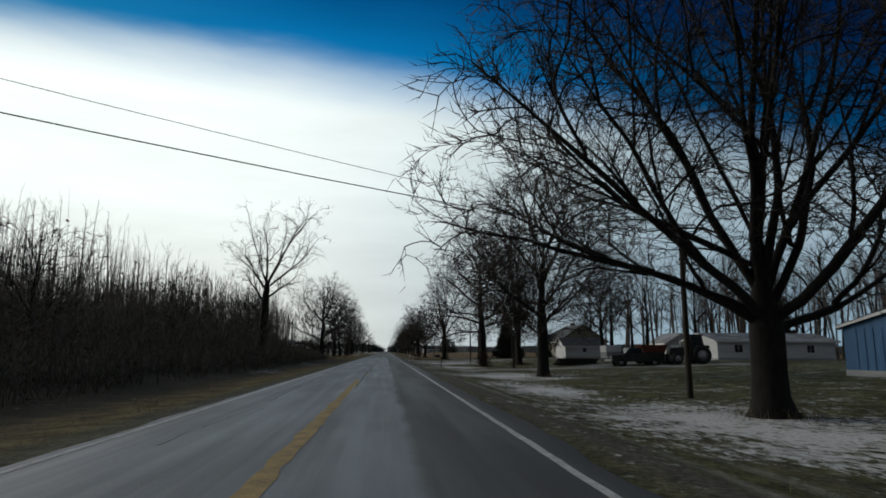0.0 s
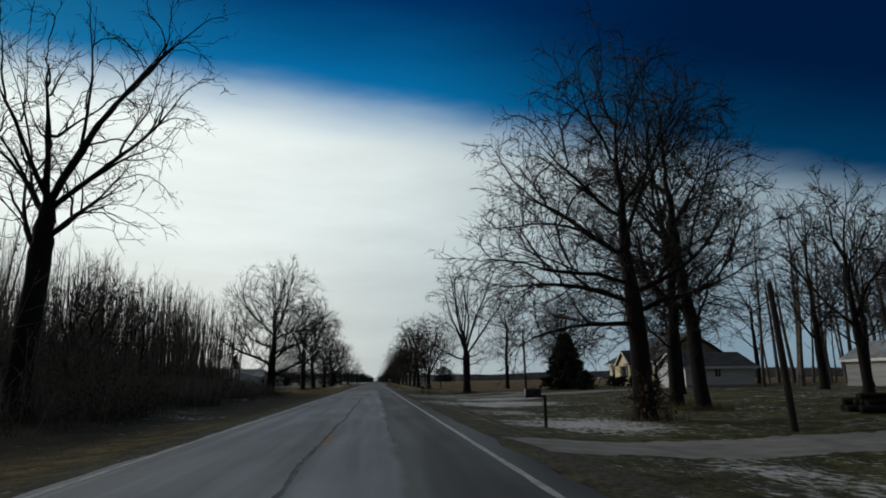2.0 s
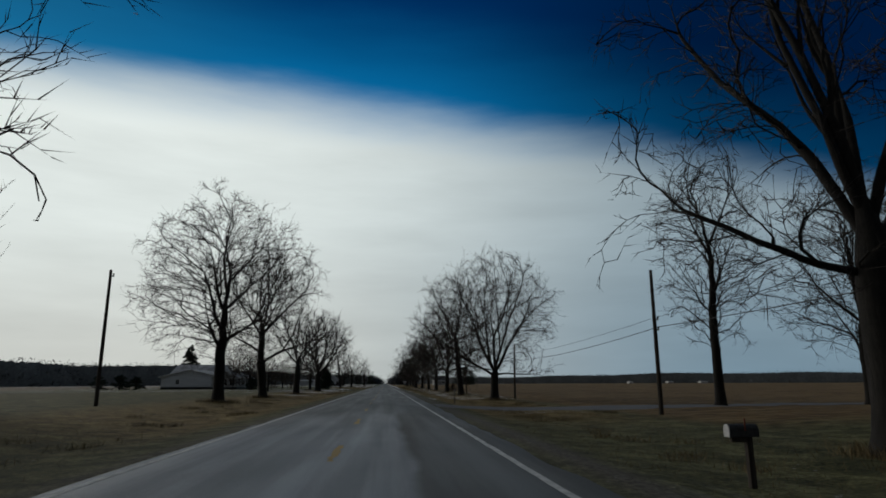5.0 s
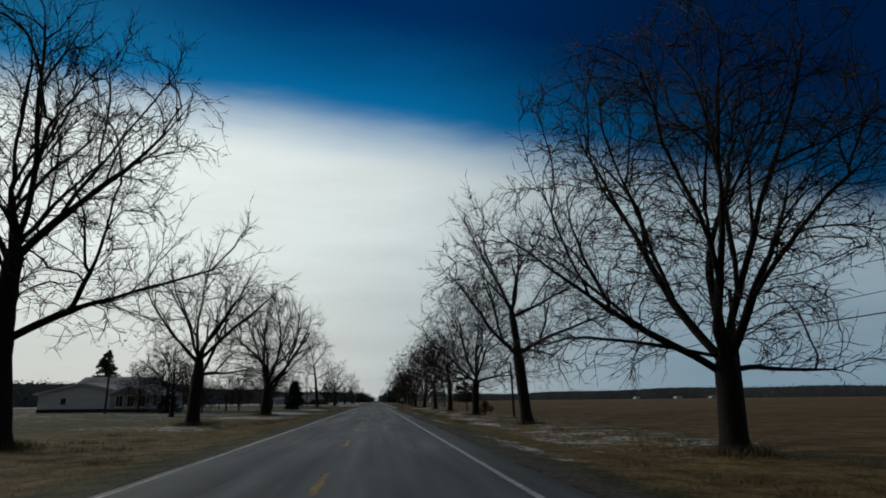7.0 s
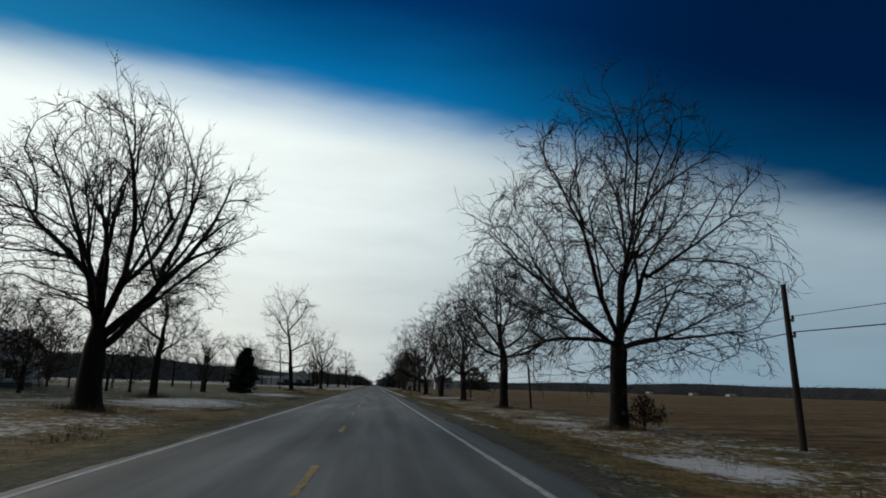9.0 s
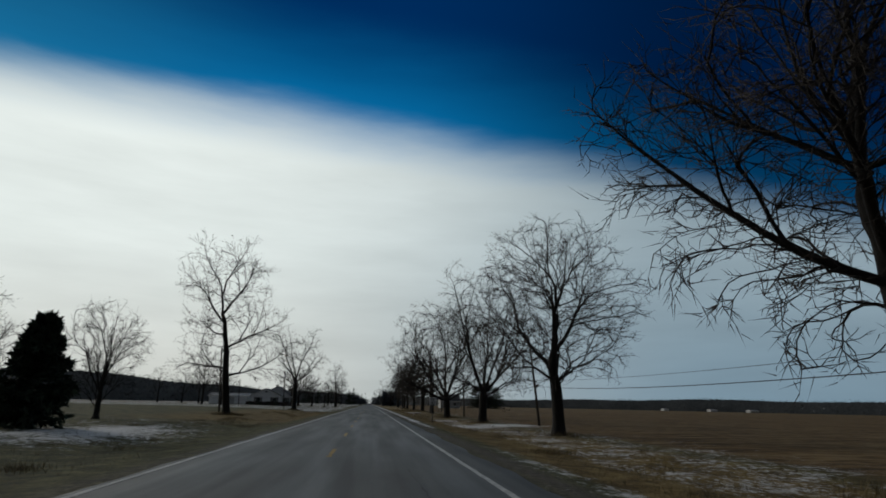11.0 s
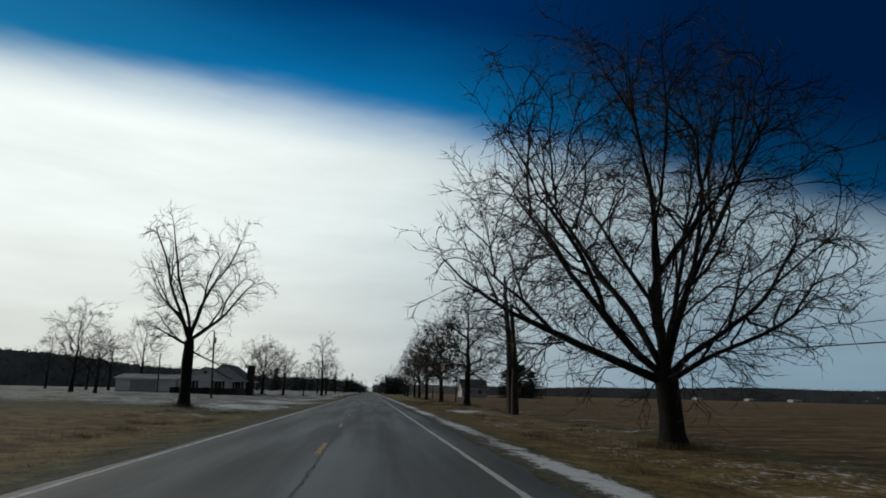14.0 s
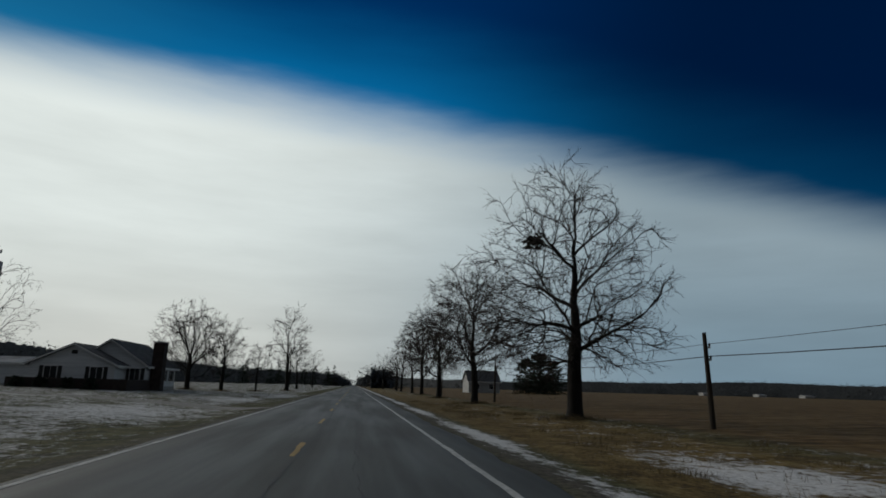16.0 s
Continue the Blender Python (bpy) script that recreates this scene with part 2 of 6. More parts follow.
def ground_material():
    """Winter grass, ploughed stubble, bare dirt and thin snow, laid out by the sheet's own masks and broken up by noise."""
    m, n, l, b = material("winter_ground")
    geo = n.new("ShaderNodeNewGeometry")

    def noise_of(scale, detail, stretch=(1, 1, 1), rough=0.6):
        mp = n.new("ShaderNodeMapping")
        mp.inputs["Scale"].default_value = stretch
        l.new(geo.outputs["Position"], mp.inputs[0])
        t = n.new("ShaderNodeTexNoise")
        t.inputs["Scale"].default_value, t.inputs["Detail"].default_value = scale, detail
        t.inputs["Roughness"].default_value = rough
        l.new(mp.outputs[0], t.inputs["Vector"])
        return t.outputs["Fac"]

    def mask(name):
        t = n.new("ShaderNodeAttribute")
        t.attribute_name = name
        return t.outputs["Fac"]

    def ramp(v, *stops):
        t = n.new("ShaderNodeValToRGB")
        e = t.color_ramp.elements
        while len(e) < len(stops):
            e.new(0.5)
        for q, (p, c) in zip(e, stops):
            q.position, q.color = p, (*c, 1)
        l.new(v, t.inputs[0])
        return t.outputs[0]

    def blend(f, a, c):
        t = n.new("ShaderNodeMix")
        t.data_type = "RGBA"
        for i, v in ((0, f), (6, a), (7, c)):
            if isinstance(v, (int, float)):
                t.inputs[i].default_value = v
            else:
                l.new(v, t.inputs[i])
        return t.outputs[2]

    def calc(op, a, c, clamp=False):
        t = n.new("ShaderNodeMath")
        t.operation, t.use_clamp = op, clamp
        for i, v in enumerate((a, c)):
            if isinstance(v, (int, float)):
                t.inputs[i].default_value = v
            else:
                l.new(v, t.inputs[i])
        return t.outputs[0]

    fine, mid, big = noise_of(9, 5), noise_of(1.1, 5), noise_of(0.09, 4)
    grassy = ramp(calc("ADD", calc("MULTIPLY", fine, 0.5), calc("MULTIPLY", mid, 0.5)),
                  (0.39, (0.02, 0.021, 0.008)), (0.5, (0.066, 0.065, 0.026)), (0.61, (0.15, 0.145, 0.066)))
    tawny = ramp(calc("ADD", calc("MULTIPLY", fine, 0.5), calc("MULTIPLY", mid, 0.5)),
                 (0.39, (0.048, 0.031, 0.011)), (0.5, (0.158, 0.102, 0.032)), (0.61, (0.29, 0.205, 0.08)))
    rows = noise_of(1.0, 4, (0.12, 1.3, 1))
    stubble = ramp(calc("ADD", calc("MULTIPLY", rows, 0.6), calc("MULTIPLY", mid, 0.4)),
                   (0.39, (0.05, 0.03, 0.012)), (0.5, (0.125, 0.077, 0.03)), (0.61, (0.215, 0.148, 0.068)))
    dirt = ramp(fine, (0.35, (0.045, 0.04, 0.034)), (0.65, (0.14, 0.125, 0.105)))
    col = blend(mask("tawny"), grassy, tawny)
    col = blend(mask("field"), col, stubble)
    leafy = ramp(calc("ADD", calc("MULTIPLY", fine, 0.6), calc("MULTIPLY", mid, 0.4)), (0.35, (0.012, 0.010, 0.006)), (0.52, (0.034, 0.027, 0.016)), (0.68, (0.066, 0.052, 0.03)))
    col = blend(mask("litter"), col, leafy)
    col = blend(mask("dirt"), col, dirt)
    col = blend(calc("MULTIPLY", mask("rut"), noise_of(2.0, 4)), col, ramp(fine, (0.3, (0.22, 0.21, 0.19)), (0.7, (0.46, 0.45, 0.42))))
    tilt = n.new("ShaderNodeMapping")
    tilt.inputs["Rotation"].default_value, tilt.inputs["Scale"].default_value = (0, 0, 0.5), (1.7, 1.05, 1)
    l.new(geo.outputs["Position"], tilt.inputs[0])
    streak = n.new("ShaderNodeTexNoise")
    streak.inputs["Scale"].default_value, streak.inputs["Detail"].default_value, streak.inputs["Roughness"].default_value = 2.5, 8.0, 0.74
    l.new(tilt.outputs[0], streak.inputs["Vector"])
    broken = calc("ADD", calc("MULTIPLY", streak.outputs["Fac"], 0.7), calc("MULTIPLY", noise_of(0.45, 3), 0.3))
    snowy = calc("MULTIPLY", calc("SUBTRACT", calc("ADD", broken, calc("MULTIPLY", mask("snow"), 0.3)), 0.622), 11.0, True)
    col = blend(snowy, col, ramp(fine, (0.3, (0.5, 0.5, 0.5)), (0.7, (0.84, 0.84, 0.83))))
    l.new(col, b.inputs["Base Color"])
    b.inputs["Roughness"].default_value = 0.95
    b.inputs["Specular IOR Level"].default_value = 0.15
    bp = n.new("ShaderNodeBump")
    bp.inputs["Strength"].default_value, bp.inputs["Distance"].default_value = 0.9, 0.06
    l.new(calc("ADD", fine, calc("MULTIPLY", snowy, 0.3)), bp.inputs["Height"])
    l.new(bp.outputs[0], b.inputs["Normal"])
    return m


ROAD_MAT, GROUND_MAT = road_material(), ground_material()

# ---- builders ----


def mesh_of(name, verts, faces, mats, smooth=False):
    """A mesh from arrays: verts (n, 3), faces (m, 3 or 4)."""
    verts, faces = np.asarray(verts, np.float32), np.asarray(faces, np.int32)
    me = bpy.data.meshes.new(name)
    k = faces.shape[1]
    me.vertices.add(len(verts))
    me.vertices.foreach_set("co", verts.ravel())
    me.loops.add(faces.size)
    me.loops.foreach_set("vertex_index", faces.ravel())
    me.polygons.add(len(faces))
    me.polygons.foreach_set("loop_start", np.arange(0, faces.size, k, dtype=np.int32))
    if smooth:
        me.polygons.foreach_set("use_smooth", np.ones(len(faces), bool))
    me.update(calc_edges=True)
    me.validate()
    me.materials.append(mats)
    return me


def part(name, me, parent, label=""):
    """A mesh, or a bmesh with its material in a pair, as one part of a thing."""
    if isinstance(me, tuple):
        bm, m = me
        me = bpy.data.meshes.new(name)
        bm.to_mesh(me)
        bm.free()
        me.materials.append(m)
    ob = new(name, me)
    ob.parent = parent
    return tagged(ob, label)


def thing(name, x, y, z, label, category, group="", turn=0):
    ob = new(name)
    ob.empty_display_size = 0.3
    ob.matrix_basis = pose(x, y, z, 0, 0, turn)
    return tagged(ob, label, category, group)


def box(bm, x0, x1, y0, y1, z0, z1, bevel=0.0):
    r = bmesh.ops.create_cube(bm, size=1)
    vs = r["verts"]
    for v in vs:
        v.co = Vector(((x0 + x1) / 2 + v.co.x * (x1 - x0), (y0 + y1) / 2 + v.co.y * (y1 - y0), (z0 + z1) / 2 + v.co.z * (z1 - z0)))
    if bevel:
        es = list({e for v in vs for e in v.link_edges})
        bmesh.ops.bevel(bm, geom=es, offset=bevel, segments=2, affect="EDGES", profile=0.6)
    return bm


def boxed(x0, x1, y0, y1, z0, z1, m, bevel=0.0):
    return box(bmesh.new(), x0, x1, y0, y1, z0, z1, bevel), m


def prism(points, axis, a, b, m):
    """A solid with the given outline, in the plane across the axis, from a to b."""
    bm = bmesh.new()
    put = {"x": lambda p, s: (s, p[0], p[1]), "y": lambda p, s: (p[0], s, p[1]), "z": lambda p, s: (p[0], p[1], s)}[axis]
    lo = [bm.verts.new(put(p, a)) for p in points]
    hi = [bm.verts.new(put(p, b)) for p in points]
    k = len(points)
    bm.faces.new(lo)
    bm.faces.new(hi[::-1])
    for i in range(k):
        bm.faces.new((lo[i], hi[i], hi[(i + 1) % k], lo[(i + 1) % k]))
    bmesh.ops.recalc_face_normals(bm, faces=bm.faces)
    return bm, m


def unit(v):
    return v / np.maximum(np.linalg.norm(v, axis=-1, keepdims=True), 1e-9)


def tubes(P, R, sides):
    """Tapered tubes round the lines P (n, k, 3) with radii R (n, k): verts and quads."""
    n, k, _ = P.shape
    d = unit(P[:, -1] - P[:, 0])
    ref = np.where(np.abs(d[:, 2:3]) > 0.8, np.array([[1.0, 0, 0]]), np.array([[0, 0, 1.0]]))
    u = unit(np.cross(d, ref))
    w = np.cross(d, u)
    a = np.arange(sides) * 2 * np.pi / sides
    ring = u[:, None, :] * np.cos(a)[None, :, None] + w[:, None, :] * np.sin(a)[None, :, None]
    V = P[:, :, None, :] + ring[:, None, :, :] * R[:, :, None, None]
    idx = np.arange(n * k * sides).reshape(n, k, sides)
    nx = np.roll(idx, -1, axis=2)
    F = np.stack([idx[:, :-1], nx[:, :-1], nx[:, 1:], idx[:, 1:]], -1)
    return V.reshape(-1, 3), F.reshape(-1, 4)


def cones(A, B, r):
    """Slim three-sided points from A to B: verts and quads with a doubled tip."""
    n = len(A)
    d = unit(B - A)
    u = unit(np.cross(d, np.where(np.abs(d[:, 2:3]) > 0.8, np.array([[1.0, 0, 0]]), np.array([[0, 0, 1.0]]))))
    w = np.cross(d, u)
    V = np.stack([A + u * r, A - u * r * 0.5 + w * r * 0.87, A - u * r * 0.5 - w * r * 0.87, B], 1)
    i = np.arange(n)[:, None] * 4
    return V.reshape(-1, 3), np.concatenate([i + np.array([[0, 1, 3]]), i + np.array([[1, 2, 3]]), i + np.array([[2, 0, 3]])])


def joined(*vf):
    V, F, o = [], [], 0
    for v, f in vf:
        V.append(v)
        F.append(f + o)
        o += len(v)
    return np.concatenate(V), np.concatenate(F)


def tri_of(quads):
    return np.concatenate([quads[:, [0, 1, 2]], quads[:, [0, 2, 3]]])


def lines(rng, start, way, length, k, wob, lift):
    """Wandering lines of k pieces from the starts; lift turns them up, or down."""
    pts, d = [start], way
    up = np.array([0, 0, 1.0])
    for i in range(k):
        d = unit(d + rng.normal(0, wob, d.shape) + lift * up)
        pts.append(pts[-1] + d * (length / k)[:, None])
    return np.stack(pts, 1)


def offshoots(rng, P, k, lo, hi, angle, spread):
    """k starts and ways for each line, spaced from lo to hi along it, and how far along each stands."""
    n, m, _ = P.shape
    t = lo + (hi - lo) * (np.arange(k)[None, :] + rng.uniform(0.1, 0.9, (n, k))) / k
    f = np.clip(t * (m - 1), 0, m - 1.001)
    i = f.astype(int)
    r = np.arange(n)[:, None]
    a, b = P[r, i], P[r, i + 1]
    tan = unit(b - a)
    side = unit(np.cross(tan, rng.normal(0, 1, tan.shape)))
    ang = np.radians(rng.normal(angle, spread, (n, k)))[..., None]
    way = tan * np.cos(ang) + side * np.sin(ang)
    return (a + (b - a) * (f - i)[..., None]).reshape(-1, 3), way.reshape(-1, 3), t.reshape(-1)


def room(p, d, c, r):
    """How far a ray from p along d goes before it leaves the egg of centre c and radii r: across, along, up and down."""
    rq = np.column_stack([np.full(len(p), r[0]), np.full(len(p), r[1]), np.where(p[:, 2] > c[2], r[2], r[3])])
    re = np.column_stack([np.full(len(p), r[0]), np.full(len(p), r[1]), np.where(d[:, 2] > 0, r[2], r[3])])
    q, e = (p - c) / rq, d / re
    A, B, C = (e * e).sum(1), 2 * (q * e).sum(1), (q * q).sum(1) - 1
    disc = B * B - 4 * A * C
    s = (-B + np.sqrt(np.maximum(disc, 0))) / (2 * A)
    return np.where((disc > 0) & (s > 0), s, 0.25)


def frusta(A, B, ra, rb, sides):
    """Short tapered pieces from A to B: verts and triangles."""
    P = np.stack([A, B], 1)
    V, F = tubes(P, np.stack([ra, rb], 1), sides)
    return V, tri_of(F)


def colonize(rng, pos, par, goals, step, kill, up, base, most=9000):
    """Grow a branching skeleton from the nodes pos, with parents par, towards the free points, until each has a twig near it."""
    n, cap = len(pos), len(pos) + most
    P, parent, kids = np.zeros((cap, 3)), np.full(cap, -1), np.zeros(cap, int)
    P[:n], parent[:n] = pos, par
    np.add.at(kids, par[par >= 0], 1)
    d2 = np.full(len(goals), 1e9)
    near = np.zeros(len(goals), int)
    for i in range(0, n, 64):
        q = ((goals[:, None] - P[None, i:min(i + 64, n)]) ** 2).sum(2)
        j = q.argmin(1)
        v = q[np.arange(len(goals)), j]
        b = v < d2
        d2[b], near[b] = v[b], i + j[b]
    for _ in range(90):
        live = d2 > kill * kill
        goals, d2, near = goals[live], d2[live], near[live]
        ok = kids[near] < 3
        if not ok.any():
            break
        way = unit(goals - P[near]) * ok[:, None]
        s = np.stack([np.bincount(near, way[:, k], n) for k in range(3)], 1)
        ids = np.unique(near[ok])
        back = np.where(parent[ids] >= 0, parent[ids], ids)
        go = unit(s[ids]) + 0.42 * unit(P[ids] - P[back]) + 0.75 * unit(P[ids] - base) + rng.normal(0, 0.17, (len(ids), 3)) + np.array([0, 0, up])
        new_p = P[ids] + unit(go) * step
        m = min(len(ids), cap - n)
        if m <= 0:
            break
        P[n:n + m], parent[n:n + m] = new_p[:m], ids[:m]
        kids[ids[:m]] += 1
        q = ((goals[:, None] - new_p[None, :m]) ** 2).sum(2)
        j = q.argmin(1)
        v = q[np.arange(len(goals)), j]
        b = v < d2
        d2[b], near[b] = v[b], n + j[b]
        n += m
    return P[:n], parent[:n]


def bare_tree(x, y, z, h, wide, seed, trunk=0.38, fork=0.2, limbs=7, leader=0.45, steep=48, low=None, shift=(0, 0), twiggy=1.0,
              droop=0.02, lean=(0, 0), detail=1.0, belly=0.45, nests=(), big=(), goals=0, rag=0.16, egg=0.75, forks=1.0, bold=1.0, label="tall bare maple beside the road", group="bare roadside trees", name="bare_tree", leaves=0):
    """A leafless tree: flared trunk and limbs, from which branches grow to fill an uneven egg-shaped crown, and twigs on them.
    big: limbs of its own: height, way across, way up, length, bend, thickness as a share of the trunk's."""
    rng = np.random.default_rng(seed)
    root = thing(name, x, y, z, label, "tree", group)
    fz = fork * h
    low = fz * 0.8 if low is None else low
    zc = low + belly * (h - low)
    c = np.array([shift[0], shift[1], zc])
    r = np.array([wide, wide * 0.92, h - zc, zc - low]) * 0.9
    step = 0.36 if detail > 0.9 else 0.5 if detail > 0.7 else 0.62
    step *= np.clip(h / 15, 0.45, 1.1)
    # trunk, going on as a leader
    top = fz + (h - fz) * leader
    k = max(3, int((top - fz * 0.85) / step))
    zs = np.concatenate([[-0.35, 0.0, 0.22, 0.55, 1.2] if fz > 1.6 else [-0.35, 0.0, 0.1, 0.2, 0.35 * fz], np.linspace(fz * 0.85, top, k)])
    zs = np.maximum.accumulate(zs + np.arange(len(zs)) * 1e-3)
    f = np.clip(zs / max(top, 0.1), 0, 1)
    bow = np.cumsum(rng.normal(0, 0.05, (len(zs), 2)), 0) * np.clip((zs - 1) / 5, 0, 1)[:, None]
    tp = np.column_stack([lean[0] * f + bow[:, 0] + shift[0] * 0.5 * f ** 2, lean[1] * f + bow[:, 1], zs])
    # limbs
    n1 = max(limbs, len(big))
    frac = np.linspace(0, 1, n1) ** 1.15
    zl = fz * rng.uniform(0.9, 1.05, n1) + (top - fz) * frac * 0.9
    az = np.arange(n1) * 2.399 + rng.uniform(0, 6.28) + rng.normal(0, 0.25, n1)
    el = np.radians(np.clip(steep - 18 + 40 * frac + rng.normal(0, 7, n1), 8, 84))
    way = np.column_stack([np.cos(az) * np.cos(el), np.sin(az) * np.cos(el), np.sin(el)])
    st = np.column_stack([np.interp(zl, zs, tp[:, 0]), np.interp(zl, zs, tp[:, 1]), zl])
    L1 = np.maximum(room(st, way, c, r) * rng.uniform(0.55, 0.8, n1), 0.8)
    lift = np.full((n1, 1), 0.05)
    thick = np.full(n1, 0.0)
    for i, (bz, bx, bu, bl, bend, share) in enumerate(big):
        st[i] = (np.interp(bz, zs, tp[:, 0]), np.interp(bz, zs, tp[:, 1]), bz)
        way[i] = np.array([bx, rng.uniform(-0.5, 0.5), bu])
        L1[i], lift[i], thick[i] = bl * 0.88, bend, share
    P1 = lines(rng, st, unit(way), L1, 8, 0.11, lift)
    # the skeleton's first nodes: the leader, the limbs, and the forks of the limbs
    pos, par, chains, share = [tp[5:]], [np.arange(-1, k - 1)], [], []
    count = k

    def chain(path, length, node, t):
        """Nodes along a path, joined to the skeleton at the node."""
        nonlocal count
        m = max(2, int(length / step))
        at = np.linspace(0, len(path) - 1, m + 1)[1:]
        pos.append(np.column_stack([np.interp(at, np.arange(len(path)), path[:, j]) for j in range(3)]))
        par.append(np.concatenate([[node], np.arange(count, count + m - 1)]))
        chains.append((node, np.arange(count, count + m)))
        share.append(t)
        count += m
        return np.arange(count - m, count)

    limb_nodes = [chain(P1[i], L1[i], int(np.abs(tp[5:, 2] - st[i, 2]).argmin()), thick[i]) for i in range(n1)]
    src, src_L, src_nodes, src_t = P1, L1, limb_nodes, np.where(thick > 0, thick, 0.22)
    for kf, shrink in ((4, 0.85), (2, 0.75)) if detail > 0.9 else ((3, 0.8),):
        sf, wf, tf = offshoots(rng, src, kf, 0.16, 0.9, 33, 8)
        up_way = unit(sf - np.array([tp[5, 0], tp[5, 1], fz * 0.5]))
        wf = unit(wf + 0.45 * up_way + np.array([0, 0, 0.16 - droop]))
        Lf = np.repeat(src_L, kf) * (1.05 - 0.75 * tf) * shrink * forks * rng.uniform(0.7, 1.1, len(sf))
        Lf = np.minimum(Lf, room(sf, wf, c, r) * 0.95 + 0.3)
        ok = np.nonzero(Lf > step * 2.5)[0]
        PF = lines(rng, sf, wf, Lf, 6, 0.12, 0.05 - 0.5 * droop)
        nodes, who = [], ok // kf
        for i, w in zip(ok, who):
            nd = src_nodes[w]
            nodes.append(chain(PF[i], Lf[i], int(nd[min(len(nd) - 1, int(tf[i] * len(nd)))]), src_t[w] * (1.0 - 0.6 * tf[i]) * 0.62))
        if not len(ok):
            break
        src, src_L, src_nodes, src_t = PF[ok], Lf[ok], nodes, np.array(share[-len(ok):])
    # points for the crown to reach: within the egg, its outline uneven, and round the outer limbs
    vol = 4.19 * r[0] * r[1] * (r[2] + r[3]) / 2
    A = goals or int(np.clip(vol * (1.2 if detail > 0.9 else 0.6), 260, 1300 if detail > 0.9 else 420) * detail)
    d = unit(rng.normal(0, 1, (A, 3)))
    a1, a2, a3 = rng.uniform(0, 6.28, 3)
    th, ph = np.arctan2(d[:, 1], d[:, 0]), np.arcsin(d[:, 2])
    wave = 1 + rag * (np.sin(3 * th + 2 * ph + a1) * 0.6 + np.sin(5 * th - 4 * ph + a2) * 0.5 + np.sin(7 * ph + 2 * th + a3) * 0.4)
    cloud_pts = c + d * (rng.uniform(0, 1, A) ** 0.29 * np.clip(wave, 0.5, 1.12))[:, None] * np.column_stack([np.full(A, r[0]), np.full(A, r[1]), np.where(d[:, 2] > 0, r[2], r[3])])
    if len(big):
        S = A // 2
        i, q = rng.integers(0, len(big), S), rng.uniform(3.0, 8.2, S)
        j = np.minimum(q.astype(int), 7)
        a = P1[i, j] + (P1[i, j + 1] - P1[i, j]) * (q - j)[:, None]
        cloud_pts = np.concatenate([cloud_pts[:int(A * egg)], a + rng.normal(0, 0.75, (S, 3)) * np.clip(h / 16, 0.5, 1.1)])
    cloud_pts = cloud_pts[cloud_pts[:, 2] > low]
    P, parent = colonize(rng, np.concatenate(pos), np.concatenate(par), cloud_pts, step, step * 1.25, 0.1 - droop, np.array([tp[5, 0], tp[5, 1], fz * 0.7]))
    n = len(P)
    # thickness from the twigs that each branch carries
    tips = np.bincount(parent[parent >= 0], minlength=n) == 0
    load = tips.astype(float)
    for i in range(n - 1, 0, -1):
        if parent[i] >= 0:
            load[parent[i]] += load[i]
    tip_r = 0.0115 * np.clip(h / 14, 0.6, 1.05)
    power = max(1.55, math.log(max(load[0], 3)) / math.log(trunk * 0.86 / tip_r))
    rad = tip_r * load ** (1 / power)
    for t, (_, ch) in zip(share, chains):
        rad[ch] = np.maximum(rad[ch], trunk * t * 0.72 * np.linspace(1, 0.15, len(ch)))
    # trunk and limbs as tubes
    fl = np.array([1.75, 1.45, 1.2, 1.04, 0.96])
    tr = np.concatenate([fl * trunk, np.minimum(rad[:k] * np.linspace(1.08, 1.0, k), trunk * 0.94)])
    V, F = tubes(tp[None], tr[None], 12)
    V = V + rng.normal(0, 0.014, V.shape) * (trunk / 0.4)
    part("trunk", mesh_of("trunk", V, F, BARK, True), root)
    for b, ch in chains[:n1]:
        pts = np.concatenate([P[b][None], P[ch]])
        rr_ = np.concatenate([[min(rad[ch[0]] * 1.2, rad[b])], rad[ch]])
        V, F = tubes(pts[None], rr_[None], 7)
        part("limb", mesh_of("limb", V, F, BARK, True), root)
    # branches
    e = np.arange(limb_nodes[-1][-1] + 1, n)
    pe = parent[e]
    ra, rb = np.minimum(rad[pe], rad[e] * 1.22), rad[e]
    thin = rb < 0.03
    V, F = joined(*(frusta(P[pe[s]], P[e[s]] + unit(P[e[s]] - P[pe[s]]) * rb[s, None] * 0.4, ra[s], rb[s], sd) for s, sd in ((~thin, 5), (thin, 3)) if s.any()))
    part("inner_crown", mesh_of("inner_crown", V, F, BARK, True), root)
    # twigs
    out = np.nonzero((rad < 0.045) & (np.arange(n) >= k))[0]
    k3 = 2 if detail > 0.7 else 1
    s3 = np.concatenate([np.repeat(P[out], k3, 0), np.repeat(P[tips], 2, 0)])
    along = unit(np.concatenate([np.repeat(P[out] - P[parent[out]], k3, 0), np.repeat(P[tips] - P[parent[tips]], 2, 0)]))
    side = unit(np.cross(along, rng.normal(0, 1, along.shape)))
    ang = np.radians(np.abs(rng.normal(34, 12, len(s3))))[:, None]
    w3 = unit(along * np.cos(ang) + side * np.sin(ang) + np.array([0, 0, 0.18 - 2.4 * droop]))
    L3 = rng.uniform(0.3, 1.0, len(s3)) * np.clip(h / 15, 0.4, 1.05) * (0.7 + 0.3 * twiggy)
    keep = rng.uniform(0, 1, len(s3)) < 0.55 * twiggy
    s3, w3, L3 = s3[keep], w3[keep], L3[keep]
    B3 = s3 + w3 * L3[:, None]
    s4, w4, _ = offshoots(rng, np.stack([s3, B3], 1), 2, 0.3, 1.0, 38, 14)
    w4 = unit(w4 + np.array([0, 0, 0.12 - 2.5 * droop]))
